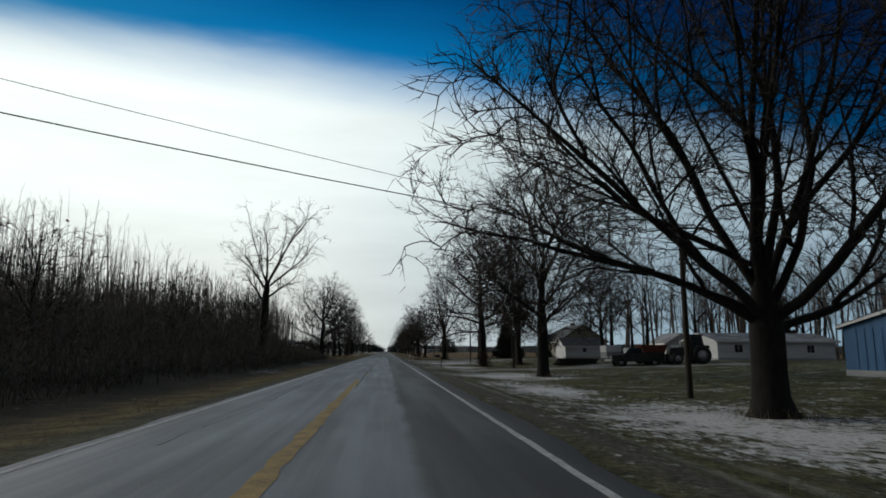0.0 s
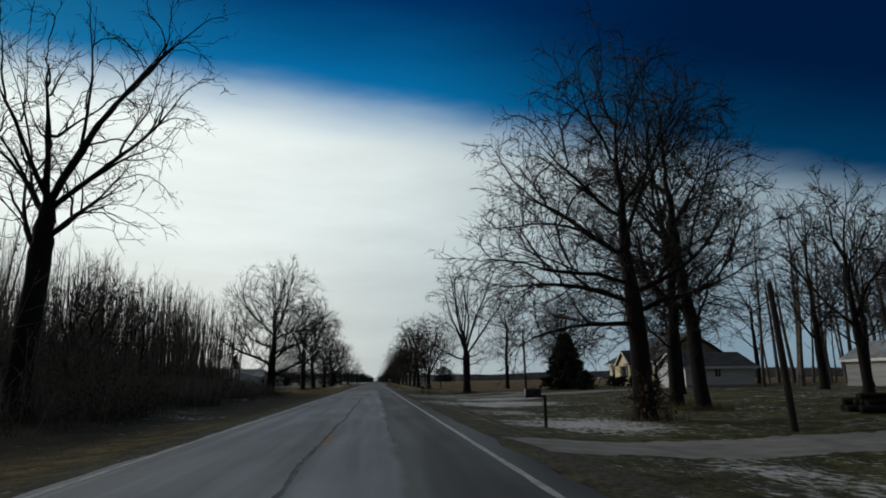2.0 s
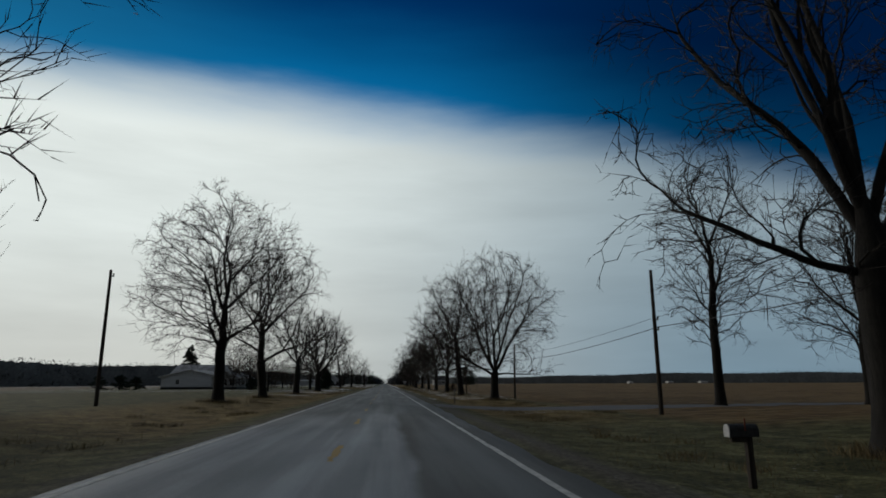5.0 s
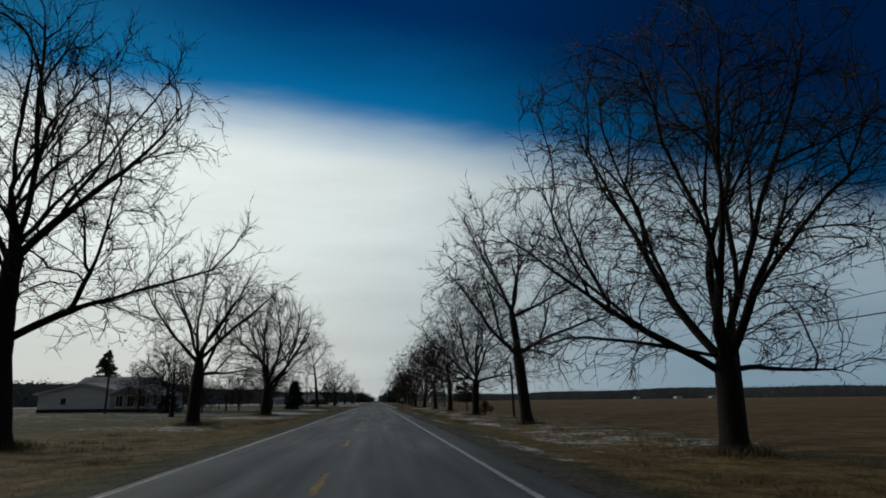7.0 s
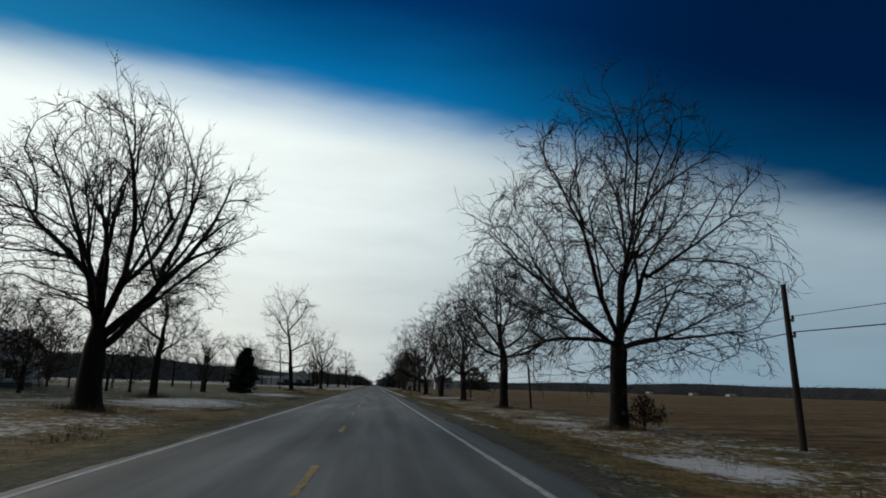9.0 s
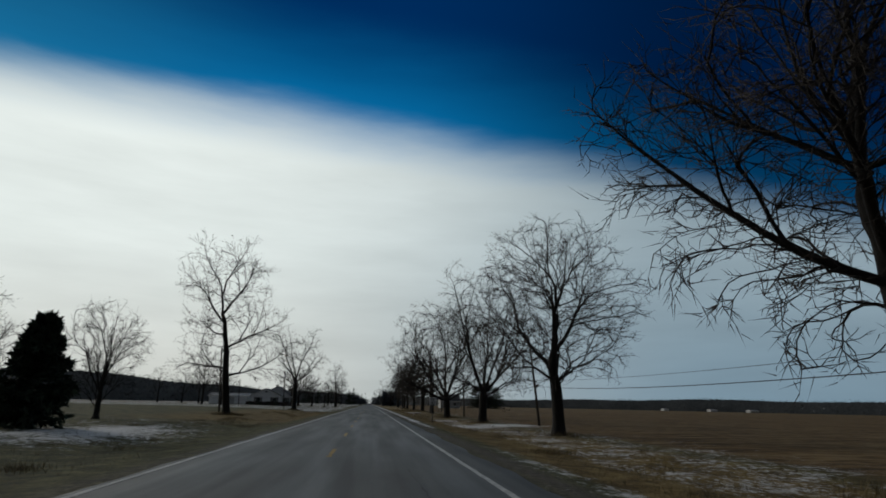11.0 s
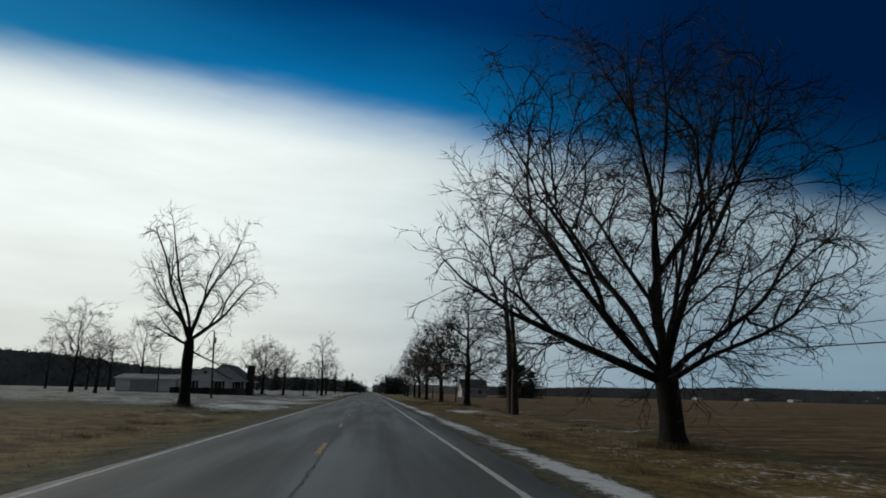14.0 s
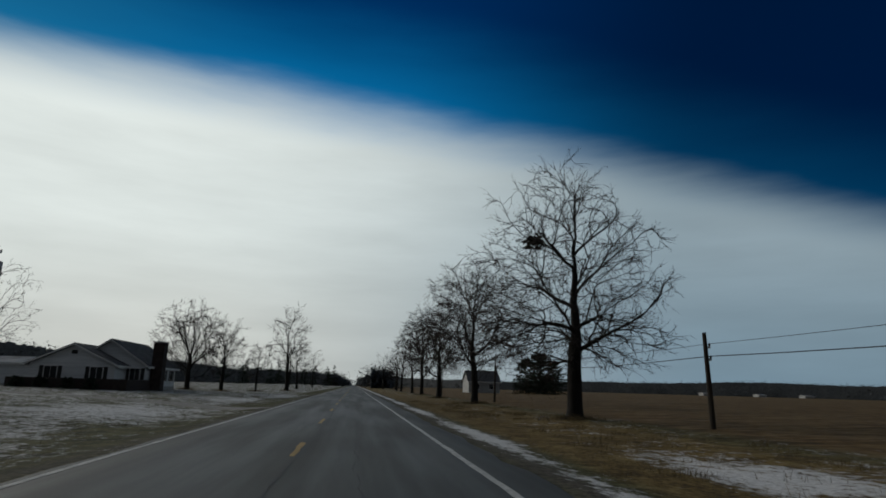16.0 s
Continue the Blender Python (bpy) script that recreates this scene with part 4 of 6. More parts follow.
# ---- roadside trees ----
R_TREES = (  # x, y, height, crown radius, trunk radius, fork share, seed, extra settings
    (11.0, 16.9, 18.5, 9.6, 0.50, 0.135, 101, dict(big=((2.5, -1, 0.5, 11.5, 0.02, 0.4), (2.7, -0.8, 0.75, 13, 0.02, 0.42), (3.4, -0.55, 0.9, 13.5, 0.01, 0.38), (3.6, -0.2, 1, 14, 0.0, 0.4), (3.5, 0.1, 1, 14, 0.0, 0.42), (3.2, 0.35, 1, 13, 0.01, 0.38), (2.8, 0.65, 0.85, 12, 0.02, 0.4), (2.6, 0.9, 0.55, 11, 0.03, 0.38), (2.4, 1, 0.3, 9, 0.05, 0.3), (4.2, -0.9, 0.45, 10, 0.02, 0.26), (2.7, -1, 0.4, 9.5, 0.0, 0.3)), limbs=14, leader=0.2, steep=46, low=3.0, detail=1.5, belly=0.4)),
    (11.4, 44.1, 16.8, 7.6, 0.42, 0.18, 102, dict(limbs=13, leader=0.5, steep=40, low=2.0, detail=1.3)),
    (11.1, 70.0, 18.5, 6.3, 0.42, 0.2, 103, dict(big=((3.9, -1, 0.16, 6.8, 0.0, 0.26), (4.8, -1, 0.22, 7.2, 0.0, 0.3), (5.6, -0.9, 0.36, 7.4, 0.01, 0.32), (6.8, -0.8, 0.6, 8, 0.02, 0.34), (5.2, 0.9, 0.4, 6.5, 0.02, 0.3), (7.8, 0.6, 0.9, 8, 0.02, 0.34), (4.4, 0.8, 0.3, 6, 0.0, 0.26)), droop=0.06, limbs=13, leader=0.7, steep=40, low=2.0, shift=(-0.6, 0.8), belly=0.42)),
    (17.0, 79.0, 18.8, 5.2, 0.36, 0.16, 104, dict(limbs=8, leader=0.7, steep=50, low=3.0, shift=(-0.8, 0.8))),
    (16.4, 75.0, 19.5, 5.8, 0.36, 0.2, 105, dict(limbs=9, leader=0.7, steep=46, low=3.5, lean=(-1.0, 0), shift=(-0.8, 1.0))),
    (12.0, 126.5, 19.0, 3.7, 0.50, 0.22, 106, dict(big=((4.8, 0.26, 1, 13, 0.03, 0.36), (5.4, 0.18, 1, 13.5, 0.02, 0.36), (6.0, 0.14, 1, 13.5, 0.0, 0.34), (6.4, 0.04, 1, 13.5, 0.0, 0.38), (6.2, -0.1, 1, 13.5, 0.0, 0.38), (5.6, -0.22, 1, 13, 0.01, 0.34), (5.0, -0.36, 1, 12.5, 0.03, 0.34), (4.3, -1, 0.15, 6.5, 0.06, 0.24), (4.6, 1, 0.15, 4, 0.06, 0.2), (3.7, 1, 0.1, 4, 0.05, 0.18)), forks=0.45, egg=0.15, goals=900, limbs=10, leader=0.25, steep=64, low=2.4, shift=(-0.6, 0), twiggy=0.8, label="tall upright bare maple with many straight stems")),
    (11.2, 176.7, 16.0, 6.9, 0.41, 0.17, 108, dict(big=((2.4, -0.85, 0.55, 9.8, 0.03, 0.45), (2.6, 1, 0.2, 6.3, 0.03, 0.35), (2.8, -0.15, 1, 12.5, 0.01, 0.5), (2.9, 0.2, 1, 12.5, 0.01, 0.45), (2.7, 0.5, 0.85, 9.6, 0.03, 0.4), (2.9, -0.5, 0.9, 10.8, 0.02, 0.38), (3.0, -1, 0.3, 7, 0.0, 0.22)), droop=0.05, limbs=9, leader=0.3, steep=42, low=2.6, detail=1.2)),
    (11.0, 203.4, 17.6, 6.6, 0.45, 0.26, 109, dict(big=((5.0, -0.85, 0.62, 11.0, 0.01, 0.36), (5.0, 0.75, 0.75, 9, -0.01, 0.42), (8.2, -0.45, 1, 9.8, 0.05, 0.42), (8.2, 0.4, 1, 6.8, 0.03, 0.36), (7.9, 0.95, 0.5, 7.0, 0.02, 0.36), (8.6, -0.8, 0.75, 5.5, 0.02, 0.25), (5.6, 1, 0.0, 3.5, -0.02, 0.16)), limbs=8, leader=0.32, steep=44, low=3.0, shift=(0.1, 0), twiggy=0.8, lean=(-1.0, 0), belly=0.5, egg=0.3, goals=950, label="gnarled bare maple with a high fork")),
    (11.7, 232.0, 17.3, 7.7, 0.42, 0.21, 110, dict(big=((3.9, -1, 0.24, 8, 0.0, 0.32), (3.8, -0.75, 0.7, 10, 0.02, 0.4), (3.8, 1, 0.38, 10.5, -0.01, 0.4), (4.0, -0.25, 1, 12.5, 0.0, 0.48), (4.2, 0.3, 1, 12, 0.01, 0.46), (4.2, 0.6, 0.8, 10, 0.02, 0.38), (4.0, -1, 0.35, 8.5, -0.02, 0.3), (4.4, -0.5, 0.9, 10.5, 0.02, 0.34)), droop=0.06, limbs=10, leader=0.35, steep=36, low=1.6, shift=(0.3, 0), belly=0.42, detail=1.15)),
    (11.9, 260.0, 14.4, 6.8, 0.40, 0.32, 111, dict(big=((4.6, 1, 0.2, 6.5, 0.03, 0.3), (4.6, -1, 0.3, 9.0, 0.05, 0.34), (5.2, -0.75, 0.6, 8, 0.02, 0.38), (5.4, 0.8, 0.6, 7.5, 0.02, 0.38), (6.0, -0.3, 1, 8.5, 0.0, 0.42), (6.0, 0.35, 1, 8.5, 0.0, 0.42), (7.5, 0.8, 0.5, 5.5, 0.02, 0.3), (7.5, -0.8, 0.6, 6, 0.02, 0.3)), limbs=11, leader=0.6, steep=28, low=2.4, belly=0.45, egg=0.45, detail=1.1)),
    (11.7, 312.6, 16.8, 6.0, 0.43, 0.15, 113, dict(big=((2.9, -0.4, 0.95, 14, 0.02, 0.5), (3.0, 0.35, 1, 13.5, 0.01, 0.45), (2.8, 0.7, 0.8, 9.5, 0.04, 0.42), (2.9, -0.9, 0.5, 6, 0.05, 0.3), (2.6, 1, 0.35, 6.8, 0.06, 0.28), (3.1, 0.02, 1, 11, 0.01, 0.38), (3.0, 0.5, 0.95, 11, 0.02, 0.38)), droop=0.06, limbs=9, leader=0.25, steep=50, low=1.6, shift=(0.5, 0), twiggy=0.8, egg=0.5)),
    (11.0, 337.0, 16.6, 8.2, 0.45, 0.14, 114, dict(big=((2.3, -1, 0.5, 11.2, 0.02, 0.55), (2.5, -0.7, 0.8, 12, 0.03, 0.45), (2.6, -0.35, 1, 13.5, 0.01, 0.42), (2.7, 0.05, 1, 14, 0.0, 0.42), (2.6, 0.4, 1, 13, 0.01, 0.4), (2.5, 0.75, 0.75, 10.5, 0.03, 0.38), (2.3, 1, 0.42, 7.5, 0.05, 0.3), (2.6, -0.5, 1, 13, 0.02, 0.36), (2.6, 0.2, 1, 13.5, 0.01, 0.36)), droop=0.06, limbs=11, leader=0.25, steep=40, low=1.0, detail=1.2, shift=(-0.9, 0), label="broad fan-shaped bare maple beside the field")),
    (12.2, 393.5, 14.9, 6.1, 0.42, 0.24, 116, dict(limbs=13, leader=0.85, steep=30, low=1.6, shift=(-0.3, 0), leaves=200, belly=0.3, nests=((-2.3, 9.9),))),
    (12.3, 423.0, 14.8, 6.2, 0.36, 0.2, 117, dict(limbs=8, leader=0.7, steep=42)),
    (12.0, 448.0, 14.4, 5.8, 0.34, 0.2, 118, dict(limbs=8, leader=0.7, steep=44, detail=0.95)),
    (12.6, 476.0, 15.5, 5.4, 0.34, 0.2, 119, dict(limbs=8, leader=0.7, steep=50, detail=0.95)),
    (12.0, 287.0, 15.0, 5.8, 0.40, 0.18, 112, dict(limbs=8, leader=0.6, steep=44)),
)
L_TREES = (
    (-13.9, 71.3, 20.0, 6.0, 0.48, 0.34, 201, dict(big=((8.6, 0.35, 0.95, 12, 0.01, 0.42), (8.7, -0.12, 1, 7, 0.0, 0.42), (8.4, 0.85, 0.55, 8.5, 0.03, 0.36), (6.5, -0.8, 0.65, 7.5, 0.05, 0.3), (8.2, -0.75, 0.75, 7, 0.02, 0.26), (7.2, 0.75, 0.4, 5, 0.0, 0.2)), limbs=7, leader=0.2, steep=42, low=6.0, twiggy=0.6, shift=(0.6, 0), egg=0.2, goals=420, label="tall sparse bare tree with broken limbs at the wood's edge")),
    (-12.2, 121.0, 15.6, 7.2, 0.48, 0.2, 202, dict(big=((3.4, -0.87, 0.46, 9.5, 0.0, 0.5), (2.0, 0.85, 0.55, 7.5, -0.03, 0.48), (5.5, -1, 0.22, 6.5, 0.0, 0.3), (6.9, -0.75, 0.85, 9, 0.01, 0.42), (7.0, -0.4, 1, 8.5, 0.02, 0.36), (7.2, 0.05, 1, 9, 0.0, 0.42), (7.0, 0.5, 0.95, 9, 0.03, 0.42), (6.4, 0.9, 0.42, 7.5, 0.02, 0.36), (3.9, 0.9, 0.5, 4.5, -0.04, 0.3), (4.6, 0.9, 0.6, 6, 0.0, 0.28)), limbs=12, leader=0.35, steep=42, low=2.2, twiggy=0.7, droop=-0.06)),
    (-13.4, 164.5, 18.0, 7.4, 0.45, 0.2, 203, dict(limbs=9, leader=0.55, steep=44, low=2.6)),
    (-13.0, 181.0, 18.4, 5.8, 0.44, 0.2, 204, dict(big=((3.6, 0.85, 0.5, 9, 0.02, 0.3), (4.6, -0.8, 0.5, 7, 0.03, 0.3), (6.6, 0.55, 0.85, 9.5, 0.03, 0.35), (6.2, -0.4, 1, 9.5, 0.02, 0.35), (7.2, 0.2, 1, 10.5, 0.01, 0.38), (8.6, 0.7, 0.7, 6.5, 0.03, 0.25)), limbs=11, leader=0.5, steep=40, low=3.0, lean=(-1.2, 0), shift=(0.3, 0), egg=0.45, leaves=150)),
    (-12.5, 202.4, 12.6, 5.0, 0.44, 0.3, 205, dict(big=((4.3, 0.12, 1, 5.5, 0.0, 0.5), (4.3, -0.12, 1, 9.4, 0.02, 0.38), (4.4, 0.75, 0.75, 9.8, 0.0, 0.42), (5.0, 0.65, 0.9, 9, 0.02, 0.34), (3.4, 1, 0.3, 5, 0.03, 0.24), (3.0, 0.5, 0.9, 9.5, 0.04, 0.34), (4.2, -0.85, 0.65, 8, 0.02, 0.36), (4.5, -0.4, 1, 8.8, 0.02, 0.32)), limbs=8, leader=0.12, steep=58, low=3.0, twiggy=0.7, egg=0.2, goals=520, label="broken-topped bare maple with upright stems")),
    (-12.7, 232.0, 15.0, 6.3, 0.55, 0.17, 206, dict(big=((2.6, -0.06, 1, 11, 0.02, 0.62), (3.0, 0.72, 0.75, 12, 0.08, 0.55), (2.4, 0.78, 0.66, 11.5, 0.07, 0.5), (5.4, -0.85, 0.5, 7.5, 0.04, 0.3), (6.4, -0.5, 0.9, 8, 0.03, 0.3), (3.4, 0.3, 1, 12, 0.02, 0.36)), limbs=8, leader=0.1, steep=50, low=2.4, detail=1.1, label="broad bare maple forking into two stems")),
    (-16.3, 251.0, 10.5, 3.8, 0.28, 0.2, 207, dict(limbs=8, leader=0.7, steep=48)),
    (-14.2, 313.0, 16.6, 5.2, 0.37, 0.22, 208, dict(big=((3.8, 1, 0.2, 7.0, 0.07, 0.34), (6.6, 0.85, 0.65, 8, 0.0, 0.36), (10.0, 0.8, 0.8, 7.2, 0.04, 0.34), (9.0, -0.75, 0.9, 7.5, 0.02, 0.34), (8.0, -1, 0.1, 4, 0.02, 0.2), (12.6, -0.55, 1, 5.6, 0.03, 0.3), (13.2, 0.5, 1, 4.4, 0.02, 0.26), (4.6, -1, 0.25, 4.5, 0.03, 0.2)), limbs=8, leader=0.62, steep=40, low=3.2, lean=(-1.3, 0), shift=(-0.6, 0), twiggy=0.8, egg=0.12, goals=900, leaves=800, label="tall bare tree with a few withered leaves")),
    (-13.4, 363.0, 13.3, 4.0, 0.42, 0.29, 209, dict(big=((4.7, -0.5, 1, 11, 0.06, 0.5), (4.8, 0.92, 0.58, 7.4, 0.02, 0.42), (5.2, 0.1, 1, 10.5, 0.02, 0.34), (5.2, 0.28, 1, 10.5, 0.01, 0.36), (5.4, -0.75, 0.8, 8, 0.08, 0.28), (4.4, -1, 0.3, 3.8, 0.05, 0.2), (4.0, 1, -0.1, 3.2, 0.05, 0.18)), limbs=7, leader=0.1, steep=52, low=3.0, twiggy=0.75, egg=0.2, goals=650)),
    (-12.4, 481.0, 17.0, 4.2, 0.36, 0.2, 210, dict(limbs=9, leader=0.6, steep=60, detail=0.85)),
    (-22.0, 448.0, 12.6, 5.0, 0.36, 0.12, 211, dict(limbs=12, leader=0.35, steep=56)),
    (-18.0, 450.0, 10.6, 3.6, 0.28, 0.15, 212, dict(limbs=9, leader=0.5, steep=56)),
    (-14.7, 459.0, 7.4, 1.9, 0.16, 0.2, 213, dict(limbs=7, leader=0.7, steep=52, detail=0.8)),
)
for x, y, h, w, tr, fk, seed, more in R_TREES + L_TREES:
    more = {"detail": 1.0, "bold": 1.5 if y > 400 else 1.0, **more}
    bare_tree(x, y, gz(x, y), h, w, seed, trunk=tr, fork=fk, **more)

# trees farther back among the houses and along the road's far end
for i, (x, y, h, w, tr) in enumerate((
        (23.5, 155.0, 21.0, 4.2, 0.34), (32.4, 152.0, 16.8, 5.8, 0.32), (30.7, 142.0, 15.2, 5.6, 0.30), (49.5, 145.0, 25.0, 10.0, 0.42), (26.4, 101.5, 5.4, 2.6, 0.17),
        (40.0, 92.0, 17.0, 5.0, 0.30), (52.0, 100.0, 18.0, 6.0, 0.32), (33.0, 88.0, 16.0, 4.5, 0.28), (62.0, 112.0, 19.0, 6.0, 0.33), (28.0, 78.0, 14.0, 4.0, 0.26),
        (45.0, 70.0, 15.0, 5.0, 0.28), (24.0, 92.0, 15.0, 4.0, 0.25), (58.0, 86.0, 17.0, 5.0, 0.3), (70.0, 98.0, 18.0, 6.0, 0.3), (50.0, 122.0, 18.0, 5.5, 0.3),
        (-34.0, 262.0, 10.5, 5.0, 0.25), (-28.0, 246.0, 9.0, 4.0, 0.22), (-42.0, 285.0, 11.0, 5.0, 0.25), (-44.2, 442.0, 15.5, 5.0, 0.28), (-51.7, 447.0, 12.0, 4.5, 0.25), (-58.0, 452.0, 11.0, 4.0, 0.22),
        (-64.0, 448.0, 11.5, 4.5, 0.22), (-19.0, 275.5, 7.2, 3.2, 0.14), (-18.0, 292.0, 8.0, 3.2, 0.15), (-24.0, 262.0, 6.5, 3.0, 0.13), (-30.0, 300.0, 8.0, 3.0, 0.16),
        (-20.0, 222.0, 9.0, 3.6, 0.2), (-40.0, 405.0, 13.0, 5.0, 0.28), (-34.0, 398.0, 8.5, 4.2, 0.22),
        (13.5, 505.0, 14.0, 5.0, 0.3), (13.0, 532.0, 15.0, 5.0, 0.3), (14.0, 565.0, 14.0, 5.0, 0.3), (16.0, 600.0, 15.0, 6.0, 0.3), (13.0, 640.0, 16.0, 6.0, 0.3),
        (-14.0, 520.0, 12.0, 4.0, 0.3), (-20.0, 560.0, 14.0, 5.0, 0.3), (-16.0, 610.0, 15.0, 6.0, 0.3))):
    far = y > 495 or abs(x) > 40
    if (x, y) in ((-19.0, 275.5), (-18.0, 292.0)):
        bare_tree(x, y, gz(x, y), h, w, 300 + i, trunk=0.2, fork=0.07, limbs=14, leader=0.4, steep=64, low=0.6, detail=0.95, belly=0.62,
                  label="bare many-stemmed tree spreading like a fan", group="background trees")
        continue
    bare_tree(x, y, gz(x, y), h, w, 300 + i, trunk=tr, fork=0.18, limbs=9 if h > 8 else 8, leader=0.6, steep=50, detail=0.95 if i < 4 else 0.62 if far else 0.75,
              label="bare tree standing behind the roadside row", group="background trees")

for i, (x, y, h, w) in enumerate(((-27.5, 255.0, 7.6, 4.2), (-24.0, 248.0, 5.0, 2.8), (-31.0, 244.0, 6.4, 3.2), (-22.0, 262.0, 5.6, 3.0), (-33.0, 270.0, 8.0, 4.2))):
    bare_tree(x, y, gz(x, y), h, w, 350 + i, trunk=0.12, fork=0.1, limbs=9, leader=0.6, steep=45, low=0.3, detail=0.75, leaves=6000,
              label="rusty brown bushy tree holding its dead leaves", group="brown shrubs", name="leafy_shrub")

for sx_, sy_, sh_ in ((11.0, 69.2, 1.7), (12.7, 231.4, 1.3)):
    bare_tree(sx_, sy_, gz(sx_, sy_), sh_, 0.8, 390, trunk=0.05, fork=0.1, limbs=12, leader=0.5, steep=60, low=0.1, detail=0.95, goals=260, leaves=900,
              label="dark brushy shoots round a maple's foot", group="brown shrubs", name="leafy_shrub")
for i, (x, y, h, w) in enumerate(((-19.0, 86.0, 9.5, 3.8), (-20.5, 94.0, 10.5, 3.4), (-18.6, 57.0, 9.0, 3.4), (-19.5, 36.0, 9.5, 3.2), (-21.0, 104.0, 10.5, 3.0))):
    bare_tree(x, y, gz(x, y), h, w, 370 + i, trunk=0.14, fork=0.12, limbs=9, leader=0.6, steep=62, low=1.5, detail=0.75,
              label="small bushy bare tree at the wood's edge", group="trees at the wood's edge")

# ---- dead snag ----
sx, sy = 11.56, 365.0
snag = thing("dead_tree_snag", sx, sy, gz(sx, sy), "dead grey tree snag with two broken stems and stubs", "tree")
rs = np.random.default_rng(77)
STEMS = (([(0.0, 0.5, -0.3), (0.0, 0.5, 0.1), (-0.14, 0.5, 3.2), (-0.32, 0.5, 6.3), (-0.46, 0.5, 8.9), (-0.51, 0.5, 10.1), (-0.57, 0.5, 11.4)], [0.46, 0.36, 0.28, 0.22, 0.17, 0.13, 0.07]),
         ([(0.05, -0.5, -0.3), (0.05, -0.5, 0.1), (0.06, -0.55, 2.0), (0.02, -0.6, 3.9), (-0.1, -0.7, 6.4), (-0.3, -0.78, 8.2), (-0.32, -0.78, 8.5)], [0.44, 0.34, 0.28, 0.23, 0.18, 0.15, 0.13]))
for pts, rad in STEMS:
    P = np.array([pts])
    P[0, 2:-1, :2] += rs.normal(0, 0.03, (4, 2))
    V, F = tubes(P, np.array([rad]), 11)
    part("stem", mesh_of("stem", V + rs.normal(0, 0.015, V.shape), F, DEADWOOD, True), snag)
for (a, z0, ex, ez, rd) in ((0.22, 2.8, 1.75, 3.7, 0.1), (0.2, 3.7, 1.5, 5.2, 0.1), (0.18, 4.3, 1.0, 5.4, 0.08), (0.2, 2.4, -0.1, 5.0, 0.1), (-0.56, 7.9, -2.5, 8.15, 0.07), (-0.54, 7.0, -2.3, 7.7, 0.06),
                            (-0.52, 6.9, -1.5, 7.2, 0.06), (-0.55, 7.4, -1.05, 8.4, 0.08), (-0.56, 8.1, 0.2, 7.9, 0.06), (-0.63, 9.4, -0.85, 10.0, 0.05), (-0.6, 8.7, -0.3, 9.2, 0.06), (0.06, 7.3, 1.5, 7.6, 0.035), (-0.7, 10.6, 0.6, 11.4, 0.03),
                            (-0.5, 6.3, -1.0, 6.4, 0.06), (-0.5, 5.2, -2.6, 6.6, 0.04), (-0.36, 3.9, -2.3, 4.4, 0.05), (0.02, 8.1, -0.1, 8.55, 0.04)):
    way = np.array([[ex - a, rs.uniform(-0.25, 0.25), ez - z0]])
    st = np.array(STEMS[1 if a > 0 else 0][0])
    P = lines(rs, np.array([[np.interp(z0, st[:, 2], st[:, 0]), np.interp(z0, st[:, 2], st[:, 1]), z0]]), unit(way), np.linalg.norm(way, axis=1) * 1.03, 5, 0.1, 0.0)
    V, F = tubes(P, rd * np.array([[1.3, 1.0, 0.85, 0.7, 0.55, 0.4]]), 7)
    part("stub", mesh_of("stub", V, F, DEADWOOD, True), snag)
s = np.array([(-0.3 + rs.uniform(-0.1, 0.1) + 0.22 * (i % 3 == 2), -0.65 if i % 3 == 2 else 0.5, z) for i, z in enumerate(np.linspace(3.6, 8.6, 20))])
sgn = np.where(np.arange(20) % 3 == 2, 0.8, -0.95)
P = lines(rs, s, unit(np.column_stack([sgn, rs.normal(0, 0.5, 20), rs.normal(-0.05, 0.35, 20)])), rs.uniform(0.7, 2.1, 20), 5, 0.2, 0.0)
s2, w2, _ = offshoots(rs, P, 8, 0.2, 1.0, 45, 14)
Q = lines(rs, s2, w2, rs.uniform(0.3, 0.9, len(s2)), 3, 0.22, 0.0)
V, F = joined(tubes(P, 0.022 * np.array([1.3, 1, 0.9, 0.7, 0.5, 0.3])[None] * np.ones((20, 1)), 4), tubes(Q, 0.010 * np.array([1.2, 1, 0.8, 0.5])[None] * np.ones((len(Q), 1)), 3))
part("dead_spray", mesh_of("dead_spray", V, F, TWIG), snag)

# ---- evergreens ----
conifer(24.7, 124.2, gz(24.7, 124.2), 7.1, 3.2, 401, "dark dense spruce in the house's front yard", 34000)
conifer(-15.4, 278.5, gz(-15.4, 278.5), 5.4, 1.9, 402, "dark rounded cedar on the verge", 11000, "cedar_tree", True)
conifer(-52.0, 284.0, gz(-52, 284), 11.5, 3.8, 403, "dark spruce behind the white farmhouse", 6000)
conifer(53.8, 538.0, gz(53.8, 538), 12.5, 8.0, 404, "dark evergreen by the far farmstead", 9000, "spruce_tree", True)
conifer(49.5, 537.0, gz(49.5, 537), 10.5, 6.5, 407, "dark evergreen by the far farmstead", 5000, "spruce_tree", True)
conifer(58.5, 539.0, gz(58.5, 539), 10.0, 6.5, 408, "dark evergreen by the far farmstead", 5000, "spruce_tree", True)
conifer(24.6, 116.6, gz(24.6, 116.6), 2.2, 1.7, 405, "low dark yew bush beside the yard", 3000, "yew_bush", True)
conifer(66.0, 98.0, gz(66, 98), 11.0, 3.6, 406, "dark spruce among the bare trees behind the garage", 6000)
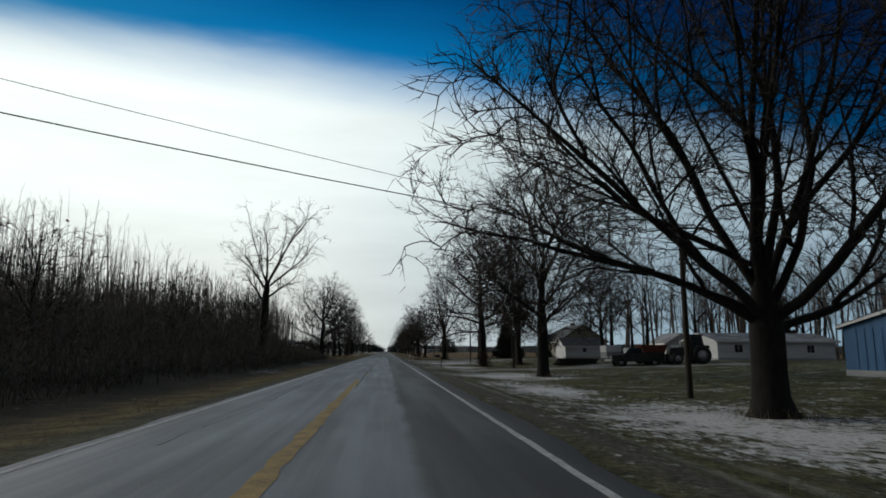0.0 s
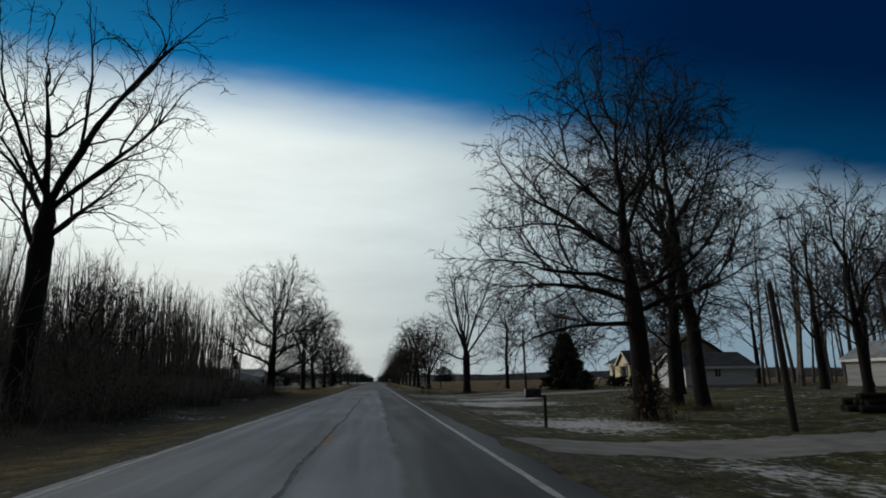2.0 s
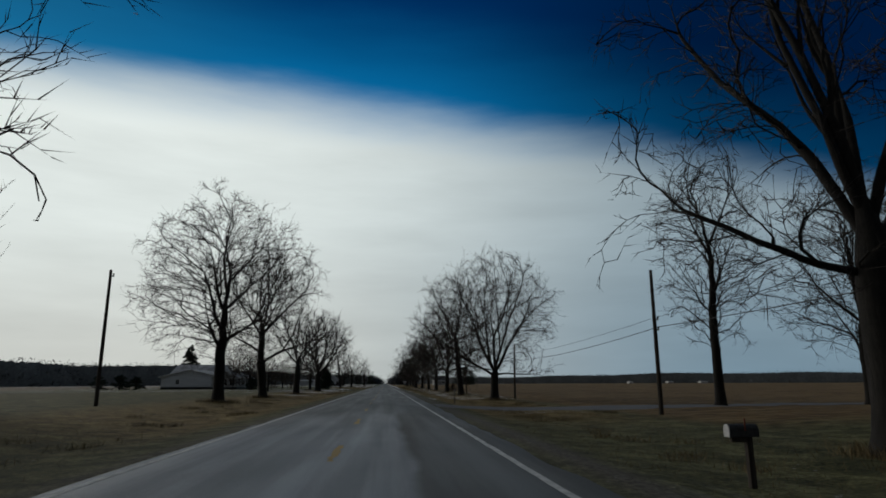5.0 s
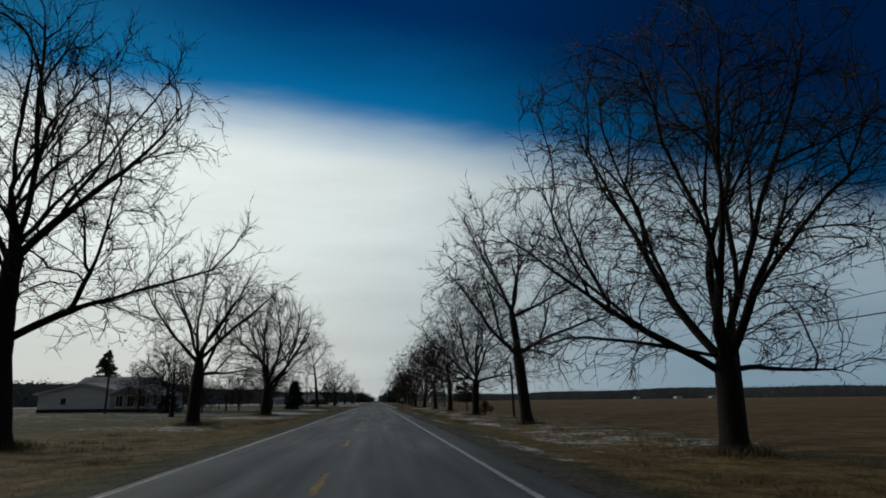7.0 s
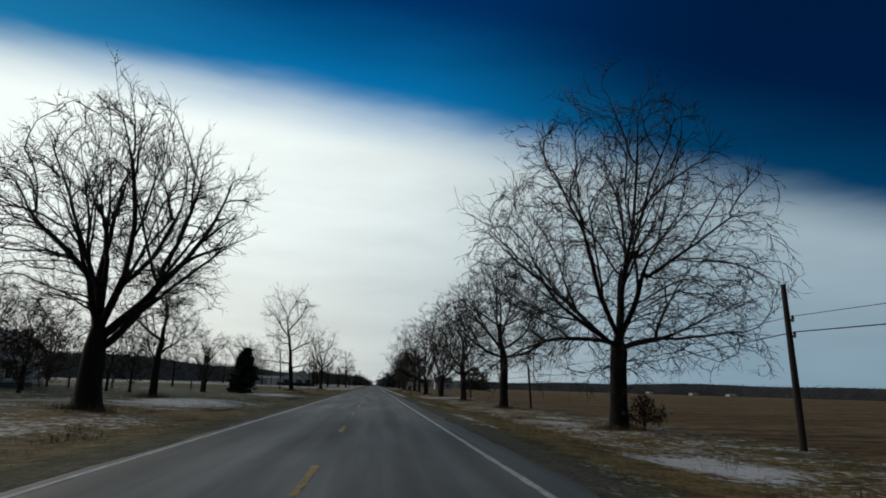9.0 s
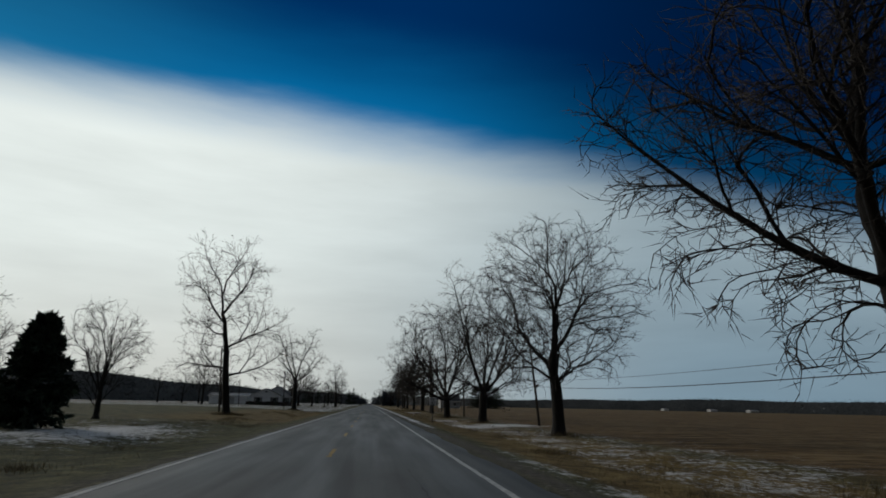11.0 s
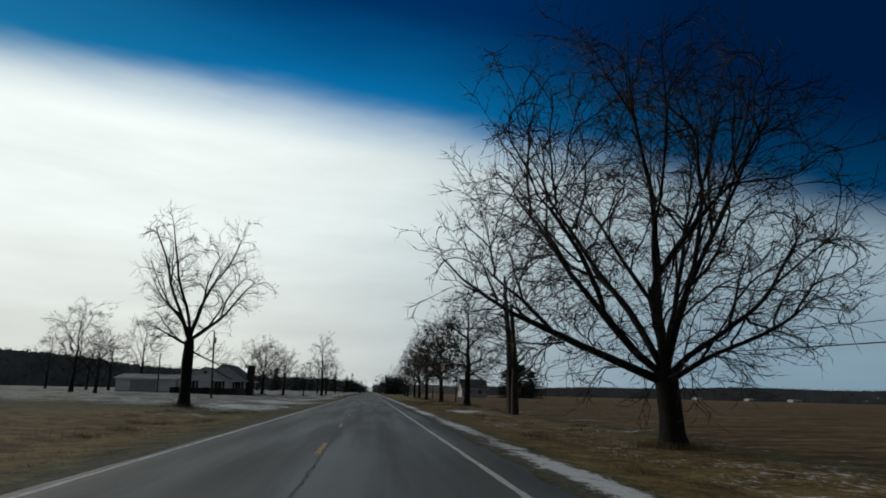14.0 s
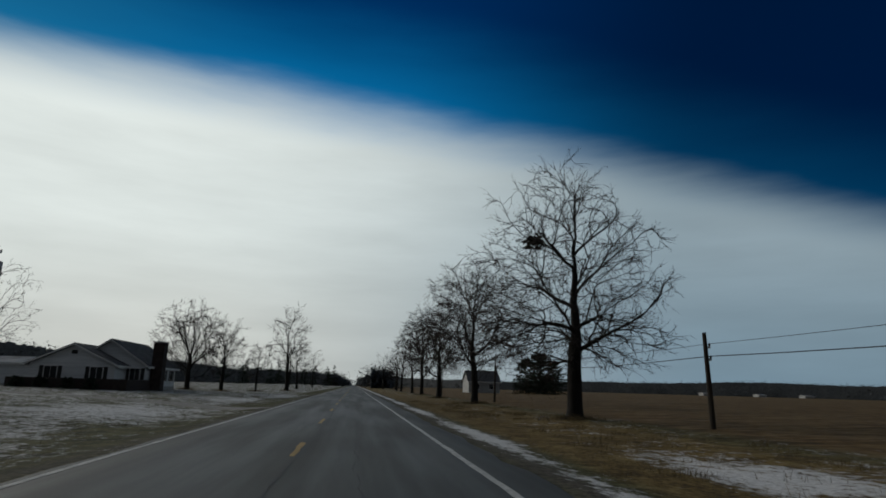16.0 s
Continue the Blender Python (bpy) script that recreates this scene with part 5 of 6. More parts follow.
for i, (x, y, h, w) in enumerate(((-50.0, 244.0, 2.6, 2.2), (-54.0, 246.0, 3.0, 2.4), (-59.0, 248.0, 2.8, 2.4), (-27.0, 243.0, 2.4, 1.6))):
    conifer(x, y, gz(x, y), h, w, 460 + i, "dark rounded yew bush by the farmhouse", 2600, "yew_bush", True)
rc = np.random.default_rng(9)
for i in range(16):
    x, y = -rc.uniform(14, 60), rc.uniform(620, 860)
    conifer(x, y, gz(x, y), rc.uniform(9, 15), rc.uniform(3, 4.5), 410 + i, "distant dark evergreen beyond the houses", 1800, "distant_evergreen")

# ---- young wood and thicket on the west side ----
rw = np.random.default_rng(21)
n = 1250
wx = -rw.uniform(0, 1, n) ** 1.35 * 48 - 17.5
wy = np.where(rw.uniform(0, 1, n) < 0.55, rw.uniform(-25, 142, n), rw.uniform(80, 150, n))
wx = np.where(wy > 112, np.minimum(wx, -20 - rw.uniform(0, 4, n)), wx)
st = np.column_stack([wx, wy, ground_z(wx, wy) - 0.1])
wh = rw.uniform(8.0, 13.2, n) * (1 + 0.08 * np.clip((wy - 85) / 25, 0, 1))
wh = wh * (0.72 + 0.28 * np.clip((-wx - 17.5) / 7, 0, 1))
P = lines(rw, st, unit(np.column_stack([rw.normal(0, 0.03, (n, 2)), np.ones(n)])), wh, 6, 0.025, 0.03)
R = (0.0062 * wh * rw.uniform(0.6, 1.5, n))[:, None] * np.array([1.2, 1, 0.85, 0.7, 0.5, 0.3, 0.1])[None]
s2, w2, t2 = offshoots(rw, P, 9, 0.34, 0.99, 24, 9)
L2 = np.repeat(wh, 9) * (0.24 - 0.16 * t2) * rw.uniform(0.6, 1.4, len(s2))
Q = lines(rw, s2, w2, L2, 2, 0.12, 0.12)
Q = Q[:, [0, 1, 2]]
s3, w3, _ = offshoots(rw, Q, 4, 0.15, 1.0, 34, 12)
T = lines(rw, s3, w3, rw.uniform(0.3, 0.8, len(s3)), 1, 0.1, 0.08)
a, b = tubes(P, R, 4), tubes(Q, 0.014 * np.array([1.2, 0.9, 0.5])[None] * np.ones((len(Q), 1)), 3)
V, F = joined((a[0], tri_of(a[1])), (b[0], tri_of(b[1])), cones(T[:, 0], T[:, 1], 0.0125))
n = 2000
fx, fy = -rw.uniform(24, 75, n), rw.uniform(-25, 150, n)
fh = rw.uniform(9.5, 13.5, n) * (1 + 0.08 * np.clip((fy - 85) / 25, 0, 1))
G = lines(rw, np.column_stack([fx, fy, ground_z(fx, fy) - 0.1]), unit(np.column_stack([rw.normal(0, 0.03, (n, 2)), np.ones(n)])), fh, 3, 0.03, 0.03)
s2, w2, t2 = offshoots(rw, G, 9, 0.4, 1.0, 24, 9)
K = lines(rw, s2, w2, np.repeat(fh, 9) * (0.2 - 0.12 * t2) * rw.uniform(0.6, 1.3, len(s2)), 1, 0.1, 0.1)
a = tubes(G, (0.0042 * fh * rw.uniform(0.7, 1.5, n))[:, None] * np.array([1.2, 0.9, 0.6, 0.12])[None], 3)
V, F = joined((V, F), (a[0], tri_of(a[1])), cones(K[:, 0], K[:, 1], 0.016))
n = 26000
kx, ky = -rw.uniform(22, 62, n), np.where(rw.uniform(0, 1, n) < 0.75, rw.uniform(-25, 84, n), rw.uniform(80, 140, n))
kh = rw.uniform(3.5, 8.6, n)
kb = np.column_stack([kx, ky, ground_z(kx, ky) - 0.1])
V, F = joined((V, F), cones(kb, kb + np.column_stack([rw.normal(0, 0.5, (n, 2)), kh]), 0.045))
tagged(new("young_wood", mesh_of("young_wood", V, F, SAPLING)), "dense stand of thin bare young trees", "woodland", kind="stuff")
n = 9000
bx = -10.2 - rw.uniform(0, 1, n) ** 1.3 * 26
by = np.where(rw.uniform(0, 1, n) < 0.7, rw.uniform(-25, 78, n), rw.uniform(60, 125, n))
keep = rw.uniform(0, 1, n) < 0.35 + 0.65 * (np.sin(by * 0.21) * np.sin(bx * 0.35 + by * 0.05) > -0.3)
bx, by = bx[keep], by[keep]
n = len(bx)
st = np.column_stack([bx, by, ground_z(bx, by) - 0.05])
bh = rw.uniform(0.8, 3.2, n) * np.clip((-bx - 8.8) / 6, 0.16, 1.0) * (1 + 1.15 * np.clip((88 - by) / 16, 0, 1)) + 0.8 * rw.uniform(0, 1, n) ** 3
P = lines(rw, st, unit(np.column_stack([rw.normal(0, 0.28, (n, 2)), np.ones(n)])), bh, 2, 0.14, 0.0)
s2, w2, _ = offshoots(rw, P, 4, 0.3, 1.0, 38, 14)
Q = lines(rw, s2, w2, np.repeat(bh, 4) * rw.uniform(0.15, 0.4, len(s2)), 1, 0.1, 0.05)
a = tubes(P, 0.014 * np.array([1.2, 0.9, 0.4])[None] * rw.uniform(0.7, 1.6, (n, 1)), 3)
V, F = joined((a[0], tri_of(a[1])), cones(Q[:, 0], Q[:, 1], 0.013))
nk = 42000
kx, ky = -13 - rw.uniform(0, 1, nk) ** 1.2 * 16, np.where(rw.uniform(0, 1, nk) < 0.65, rw.uniform(74, 121, nk), rw.uniform(-20, 80, nk))
kx = kx - 2.5 * np.sin(ky * 0.4) * rw.uniform(0, 1, nk)
kb = np.column_stack([kx, ky, ground_z(kx, ky) - 0.05])
V, F = joined((V, F), cones(kb, kb + np.column_stack([rw.normal(0, 0.4, (nk, 2)), rw.uniform(0.7, 2.1, nk)]), 0.026))
tagged(new("thicket", mesh_of("thicket", V, F, BRUSH)), "brown leafless thicket along the wood's edge", "brush", kind="stuff")
q = P[rw.integers(0, n, 40000), rw.integers(1, 3, 40000)] + rw.normal(0, 0.15, (40000, 3))
V = (q[:, None] + rw.normal(0, 0.05, (40000, 3, 3))).reshape(-1, 3)
tagged(new("thicket_leaves", mesh_of("thicket_leaves", V, np.arange(len(V)).reshape(-1, 3), DRYLEAF)), "dead brown leaves clinging in the thicket", "leaves", kind="stuff")

n = 240
gx, gy = rw.uniform(36, 95, n), rw.uniform(60, 128, n)
keep = ~((gx < 64) & (gy < 89)) & ~((gx < 50) & (gy > 90) & (gy < 99)) & ~((gx < 52) & (gy > 102)) & (gy + 0.35 * gx < 146)
gx, gy = gx[keep], gy[keep]
n = len(gx)
gh = rw.uniform(13, 19, n)
P = lines(rw, np.column_stack([gx, gy, ground_z(gx, gy) - 0.1]), unit(np.column_stack([rw.normal(0, 0.04, (n, 2)), np.ones(n)])), gh, 6, 0.03, 0.03)
s2, w2, t2 = offshoots(rw, P, 16, 0.3, 1.0, 38, 10)
Q = lines(rw, s2, w2, np.repeat(gh, 16) * (0.3 - 0.2 * t2) * rw.uniform(0.6, 1.3, len(s2)), 3, 0.14, 0.12)
s3, w3, _ = offshoots(rw, Q, 11, 0.2, 1.0, 38, 12)
T = lines(rw, s3, w3, rw.uniform(0.6, 1.9, len(s3)), 1, 0.1, 0.08)
a = tubes(P, (0.0105 * gh * rw.uniform(0.6, 1.3, n))[:, None] * np.array([1.3, 1, 0.85, 0.7, 0.5, 0.3, 0.1])[None], 6)
b = tubes(Q, 0.035 * np.array([1.2, 0.9, 0.6, 0.2])[None] * np.ones((len(Q), 1)), 3)
V, F = joined((a[0], tri_of(a[1])), (b[0], tri_of(b[1])), cones(T[:, 0], T[:, 1], 0.016))
tagged(new("backyard_wood", mesh_of("backyard_wood", V, F, SAPLING)), "tall bare trees standing close together behind the yards", "woodland", kind="stuff")

# ---- far woods on the horizon ----


def far_woods(name, pts, h, deep, n, seed, label, m=FARWOOD):
    g = np.random.default_rng(seed)
    pts = np.array(pts, float)
    seg = np.linalg.norm(np.diff(pts, axis=0), axis=1)
    s = np.concatenate([[0], np.cumsum(seg)])
    q = g.uniform(0, s[-1], n)
    c = np.column_stack([np.interp(q, s, pts[:, 0]), np.interp(q, s, pts[:, 1])]) + g.normal(0, deep, (n, 2))
    hh = h * (0.85 + 0.08 * np.sin(q * 0.011) + 0.05 * np.sin(q * 0.037 + 1) + 0.04 * np.sin(q * 0.13))
    f = g.uniform(0, 1, n)
    zc = f ** 0.8 * hh * g.uniform(0.9, 1.06, n)
    size = h * (0.075 - 0.052 * f)[:, None, None]
    tri = g.normal(0, 1, (n, 3, 3)) * size * np.array([1.0, 1.0, 0.7])
    V = np.column_stack([c, zc])[:, None] + tri
    V[..., 2] = np.maximum(V[..., 2], -0.2)
    V, F = V.reshape(-1, 3), np.arange(n * 3).reshape(-1, 3)
    for back in (-deep * 1.6, 0.0, deep * 0.8):
        u = np.arange(0, s[-1], h * 0.09)
        e = np.column_stack([np.interp(u, s, pts[:, 0]), np.interp(u, s, pts[:, 1])]) + np.array([np.sign(pts[:, 0].mean()), 1.0]) * back * 0.7
        top = h * (0.74 + 0.08 * np.sin(u * 0.011) + 0.05 * np.sin(u * 0.037 + 1)) * g.uniform(0.97, 1.06, len(u))
        W = np.concatenate([np.column_stack([e, np.full(len(u), -0.3)]), np.column_stack([e, top])])
        i = np.arange(len(u) - 1)
        G = np.concatenate([np.column_stack([i, i + 1, i + 1 + len(u)]), np.column_stack([i, i + 1 + len(u), i + len(u)])])
        V, F = joined((V, F), (W, G))
    return tagged(new(name, mesh_of(name, V, F, m)), label, "woodland", kind="stuff")


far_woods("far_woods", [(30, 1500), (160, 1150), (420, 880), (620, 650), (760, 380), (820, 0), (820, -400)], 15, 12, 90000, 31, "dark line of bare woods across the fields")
far_woods("far_woods", [(-30, 1300), (-90, 900), (-150, 640), (-200, 520), (-230, 330), (-260, 150), (-300, -300)], 17, 9, 60000, 32, "haze-greyed line of bare woods beyond the lawns", HAZEWOOD)
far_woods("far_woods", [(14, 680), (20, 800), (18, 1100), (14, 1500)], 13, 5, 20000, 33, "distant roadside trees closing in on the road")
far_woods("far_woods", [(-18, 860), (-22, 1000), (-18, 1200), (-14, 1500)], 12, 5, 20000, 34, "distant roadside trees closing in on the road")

# ---- poles and wires ----
POLES = ((11.7, 23.1, 6.7, 0.0, 6.0), (13.4, 64.0, 4.8, -0.25, 4.2), (14.2, 103.0, 6.4, -0.1, 5.5), (14.6, 145.0, 7.8, 0.0, 5.2), (14.2, 181.0, 6.0, 0.1, 4.7), (14.2, 222.4, 5.6, -0.2, 4.5),
         (15.0, 262.0, 4.0, -0.3, 3.5), (16.1, 306.5, 8.4, -0.95, 4.2), (14.5, 344.0, 5.1, -0.15, 4.3), (15.8, 386.0, 4.2, -0.15, 3.7), (15.5, 428.0, 5.2, 0.1, 4.3), (15.5, 470.0, 5.2, 0.0, 4.3))


def utility_pole(x, y, h, lean, label, arms=(), transformer=False, r=0.115):
    z = gz(x, y)
    root = thing("utility_pole", x, y, z, label, "utility pole", "poles along the road")
    P = np.array([[[0, 0, -0.4], [lean * 0.3, 0, h * 0.3], [lean * 0.65, 0, h * 0.65], [lean, 0, h]]])
    V, F = tubes(P, np.array([[r * 1.12, r, r * 0.88, r * 0.72]]), 12)
    top = len(V) - 12
    bm = bmesh.new()
    vs = [bm.verts.new(v) for v in V]
    for f in F:
        bm.faces.new([vs[i] for i in f])
    bm.faces.new(vs[top:])
    part("pole", (bm, POLEWOOD), root)
    for a in arms:
        cx = lean * a / h
        part("bracket", boxed(cx - 0.05, cx + 0.22, -0.05, 0.05, a - 0.05, a + 0.05, STEEL, 0.01), root, "steel wire bracket")
        V, F = tubes(np.array([[[cx + 0.2, 0, a + 0.03], [cx + 0.2, 0, a + 0.1], [cx + 0.2, 0, a + 0.18]]]), np.array([[0.035, 0.05, 0.02]]), 8)
        part("insulator", mesh_of("insulator", V, F, WIRE, True), root)
    if transformer:
        V, F = tubes(np.array([[[-0.32, 0, h - 1.7], [-0.32, 0, h - 1.65], [-0.32, 0, h - 0.95], [-0.32, 0, h - 0.88]]]), np.array([[0.05, 0.22, 0.22, 0.06]]), 14)
        part("transformer", mesh_of("transformer", V, F, STEEL, True), root, "grey transformer can")
    return root


for x, y, h, lean, wz in POLES:
    utility_pole(x, y, h, lean, "leaning wooden telephone pole at the field's edge" if abs(lean) > 0.5 else "weathered wooden telephone pole beside the road", (wz - 0.15, wz - 0.7))
utility_pole(-18.3, 328.0, 7.7, -0.5, "wooden utility pole on the lawn", (7.4,))
utility_pole(-19.6, 396.7, 8.4, -0.5, "wooden utility pole with a grey transformer", (8.0,), True)
utility_pole(-35.6, 426.0, 6.6, -0.25, "slim wooden pole behind the house", (5.8,))
utility_pole(-18.9, 274.0, 4.4, 0.0, "short wooden pole on the lawn", (4.0,))
utility_pole(-17.9, 153.5, 8.6, 0.0, "tall wooden utility pole on the lawn", (8.2,))
utility_pole(-30.9, 233.6, 7.0, 0.0, "wooden pole before the white farmhouse", (6.2,))
utility_pole(-30.0, 3.0, 10.0, 0.0, "wooden utility pole among the brush", (9.4, 8.6))


def wire(points, r, label, sag=0.25, name="overhead_wire"):
    pts = []
    for a, b in zip(points[:-1], points[1:]):
        a, b = np.array(a, float), np.array(b, float)
        for t in np.linspace(0, 1, 10)[:-1]:
            p = a + (b - a) * t
            p[2] -= sag * 4 * t * (1 - t)
            pts.append(p)
    pts.append(np.array(points[-1], float))
    pts = np.array(pts)
    V, F = tubes(pts[None], np.full((1, len(pts)), r), 5)
    return tagged(new(name, mesh_of(name, V, F, WIRE, True)), label, "wire")


tops = [(x + 0.2 + lean * wz / h, y, gz(x, y) + wz) for x, y, h, lean, wz in POLES]
wire(tops[2:], 0.011, "thin overhead telephone wire between the poles")
wire([(a, b, c - 0.55) for a, b, c in tops[2:]], 0.02, "thick black overhead cable between the poles", 0.35)
wire([(11.8, 23.1, 5.65), (-30, 3.0, 8.4)], 0.017, "thick black cable crossing above the road", 0.5)
wire([(11.8, 23.1, 5.8), (-30, 3.0, 9.6)], 0.009, "thin wire crossing above the road", 0.4)
wire([(14.4, 103.0, 5.2), (33.0, 121.0, 4.6)], 0.012, "service wire to the yellow house", 0.3)
wire([(14.4, 103.0, 5.7), (33.0, 121.0, 5.0)], 0.010, "service wire to the yellow house", 0.3)
splice = thing("cable_splice_box", 15.1, 303.5, tops[7][2] - 0.63, "small black splice case hung on the cable", "cable box")
V, F = tubes(np.array([[[0, -0.3, 0], [0, -0.26, 0], [0, 0.26, 0], [0, 0.3, 0]]]), np.array([[0.02, 0.09, 0.09, 0.02]]), 10)
part("case", mesh_of("case", V, F, WIRE, True), splice)

# ---- houses ----


def face_box(side, plane, u0, u1, z0, z1, d0, d1, m, bevel=0.0):
    """A box lying on a wall: u along it, z up, d outwards from the wall's plane."""
    s = 1 if side[0] == "+" else -1
    a, b = sorted((plane + s * d0, plane + s * d1))
    if side[1] == "x":
        return boxed(a, b, u0, u1, z0, z1, m, bevel)
    return boxed(u0, u1, a, b, z0, z1, m, bevel)


def house_window(root, side, plane, u, zc, w, h, shutters=False):
    win = part("window", face_box(side, plane, u - w / 2 - 0.09, u + w / 2 + 0.09, zc - h / 2 - 0.1, zc + h / 2 + 0.09, -0.02, 0.035, TRIM, 0.01), root, "white-framed window")
    part("pane", face_box(side, plane, u - w / 2, u - 0.02, zc - h / 2, zc + h / 2, 0.03, 0.045, GLASS), win)
    part("pane", face_box(side, plane, u + 0.02, u + w / 2, zc - h / 2, zc + h / 2, 0.03, 0.045, GLASS), win)
    part("sill", face_box(side, plane, u - w / 2 - 0.14, u + w / 2 + 0.14, zc - h / 2 - 0.16, zc - h / 2 - 0.1, 0.0, 0.1, TRIM, 0.01), win)
    if shutters:
        for q in (u - w / 2 - 0.3, u + w / 2 + 0.3):
            part("shutter", face_box(side, plane, q - 0.2, q + 0.2, zc - h / 2 - 0.05, zc + h / 2 + 0.05, 0.0, 0.05, SHUTTER, 0.01), root, "black shutter")


def house_door(root, side, plane, u, z0, w, h, m):
    d = part("door", face_box(side, plane, u - w / 2, u + w / 2, z0, z0 + h, 0.0, 0.06, m, 0.015), root)
    part("door_frame", face_box(side, plane, u - w / 2 - 0.12, u + w / 2 + 0.12, z0, z0 + h + 0.12, -0.02, 0.03, TRIM, 0.01), root)
    for i in (0, 1):
        part("door_panel", face_box(side, plane, u - w * 0.36, u + w * 0.36, z0 + h * (0.1 + 0.45 * i), z0 + h * (0.45 + 0.45 * i), 0.055, 0.075, m, 0.01), d)
    return d


def gable_house(name, x0, x1, y0, y1, z0, eave, ridge, axis, walls, roof, label, category="house", over=0.4, gable=None):
    """A gabled building with its ridge along the axis; heights are above z0. Built in world places under an empty at its base."""
    root = thing(name, 0, 0, 0, label, category)
    e, r = z0 + eave, z0 + ridge
    a0, a1, b0, b1 = (x0, x1, y0, y1) if axis == "y" else (y0, y1, x0, x1)
    mid = (a0 + a1) / 2
    part("wall", prism([(a0, z0 - 0.3), (a1, z0 - 0.3), (a1, e), (mid, r), (a0, e)], axis, b0, b1, walls), root)
    part("foundation", boxed(x0 - 0.03, x1 + 0.03, y0 - 0.03, y1 + 0.03, z0 - 0.4, z0 + 0.25, GREY_SIDING, 0.01), root, "grey concrete footing")
    sl = (r - e) / (mid - a0)
    for s, edge in ((-1, a0), (1, a1)):
        o = edge + s * over
        zo = e - sl * over
        pts = [(o, zo + 0.02), (mid, r + 0.02), (mid, r + 0.2), (o, zo + 0.18)]
        part("roof", prism(pts, axis, b0 - over, b1 + over, roof), root)
        lo, hi = sorted((o - 0.02, o + 0.03))
        part("fascia", boxed(*((lo, hi, b0 - over, b1 + over) if axis == "y" else (b0 - over, b1 + over, lo, hi)), zo - 0.06, zo + 0.17, TRIM), root, "white fascia board")
    for q in (b0 - over, b1 + over):
        for s, edge in ((-1, a0 - over), (1, a1 + over)):
            zo = e - sl * over
            pts = [(edge, zo - 0.02), (mid, r - 0.02), (mid, r + 0.14), (edge, zo + 0.14)]
            w = (q - 0.03, q + 0.0) if q < b0 else (q, q + 0.03)
            part("bargeboard", prism(pts, axis, w[0], w[1], TRIM), root, "white bargeboard")
    return root


# yellow house
hz = gz(34, 124)
yh = thing("yellow_house", 0, 0, 0, "pale yellow cottage with a dark grey roof and olive gable", "house")
part("wall", boxed(33, 42, 115.2, 130.3, hz - 0.3, hz + 3.1, YELLOW_SIDING, 0.02), yh)
part("foundation", boxed(32.96, 42.04, 115.16, 130.34, hz - 0.4, hz + 0.35, GREY_SIDING, 0.01), yh, "grey concrete footing")
ov = 0.5
part("gable_wall", prism([(33.05, hz + 0.3), (41.95, hz + 0.3), (41.95, hz + 3.1), (37.5, hz + 6.0), (33.05, hz + 3.1)], "y", 115.08, 116.0, OLIVE_SHINGLE), yh, "dull olive shingled gable wall")
bm = bmesh.new()
base = [bm.verts.new(p) for p in ((33 - ov, 115.2 - ov, hz + 2.95), (42 + ov, 115.2 - ov, hz + 2.95), (42 + ov, 130.3 + ov, hz + 2.95), (33 - ov, 130.3 + ov, hz + 2.95))]
rt = [bm.verts.new((37.5, 115.2 - ov, hz + 6.3)), bm.verts.new((37.5, 126.6, hz + 6.3))]
under = [bm.verts.new((q.co.x, q.co.y, q.co.z - 0.16)) for q in base + rt]
vs = base + rt
for f in ((1, 2, 5, 4), (2, 3, 5), (3, 0, 4, 5)):
    bm.faces.new([vs[i] for i in f])
    bm.faces.new([under[i] for i in f[::-1]])
for i, j in ((0, 4), (4, 1), (1, 2), (2, 3), (3, 0)):
    bm.faces.new([vs[i], vs[j], under[j], under[i]])
bmesh.ops.recalc_face_normals(bm, faces=bm.faces)
part("roof", (bm, ROOF_DARK), yh)
part("eave_trim", boxed(32.46, 32.6, 114.7, 130.84, hz + 2.72, hz + 2.92, TRIM, 0.01), yh, "white eave board")
part("eave_trim", boxed(32.46, 42.5, 130.7, 130.84, hz + 2.72, hz + 2.92, TRIM, 0.01), yh, "white eave board")
part("bay", prism([(121.4, hz - 0.2), (125.0, hz - 0.2), (125.0, hz + 2.9), (123.2, hz + 4.3), (121.4, hz + 2.9)], "x", 32.2, 33.2, YELLOW_SIDING), yh)
for s in (-1, 1):
    part("bay_roof", prism([(123.2, hz + 4.32), (123.2, hz + 4.5), (123.2 + s * 2.25, hz + 2.75), (123.2 + s * 2.25, hz + 2.57)], "x", 31.9, 36.0, ROOF_DARK), yh)
    part("bargeboard", prism([(123.2, hz + 4.25), (123.2, hz + 4.52), (123.2 + s * 2.25, hz + 2.77), (123.2 + s * 2.25, hz + 2.5)], "x", 31.86, 31.9, TRIM), yh, "white bargeboard")
house_window(yh, "-x", 32.2, 123.2, hz + 1.75, 1.5, 1.5, True)
house_window(yh, "-x", 33, 126.3, hz + 1.75, 0.8, 1.4, False)
house_window(yh, "-x", 33, 128.7, hz + 1.75, 0.8, 1.4, False)
house_window(yh, "-x", 33, 118.9, hz + 1.75, 0.7, 1.4, False)
house_door(yh, "-x", 33, 120.5, hz + 0.3, 0.95, 2.05, TRIM)
for i in range(3):
    part("porch_step", boxed(31.4 + i * 0.3, 33, 119.7, 121.3, hz - 0.3, hz + 0.02 + i * 0.12, GREY_SIDING, 0.015), yh)
part("porch_post", boxed(31.7, 31.82, 119.6, 119.72, hz - 0.2, hz + 2.6, TRIM, 0.01), yh)
part("porch_roof", boxed(31.4, 33.0, 119.2, 121.35, hz + 2.6, hz + 2.72, ROOF_DARK, 0.02), yh)
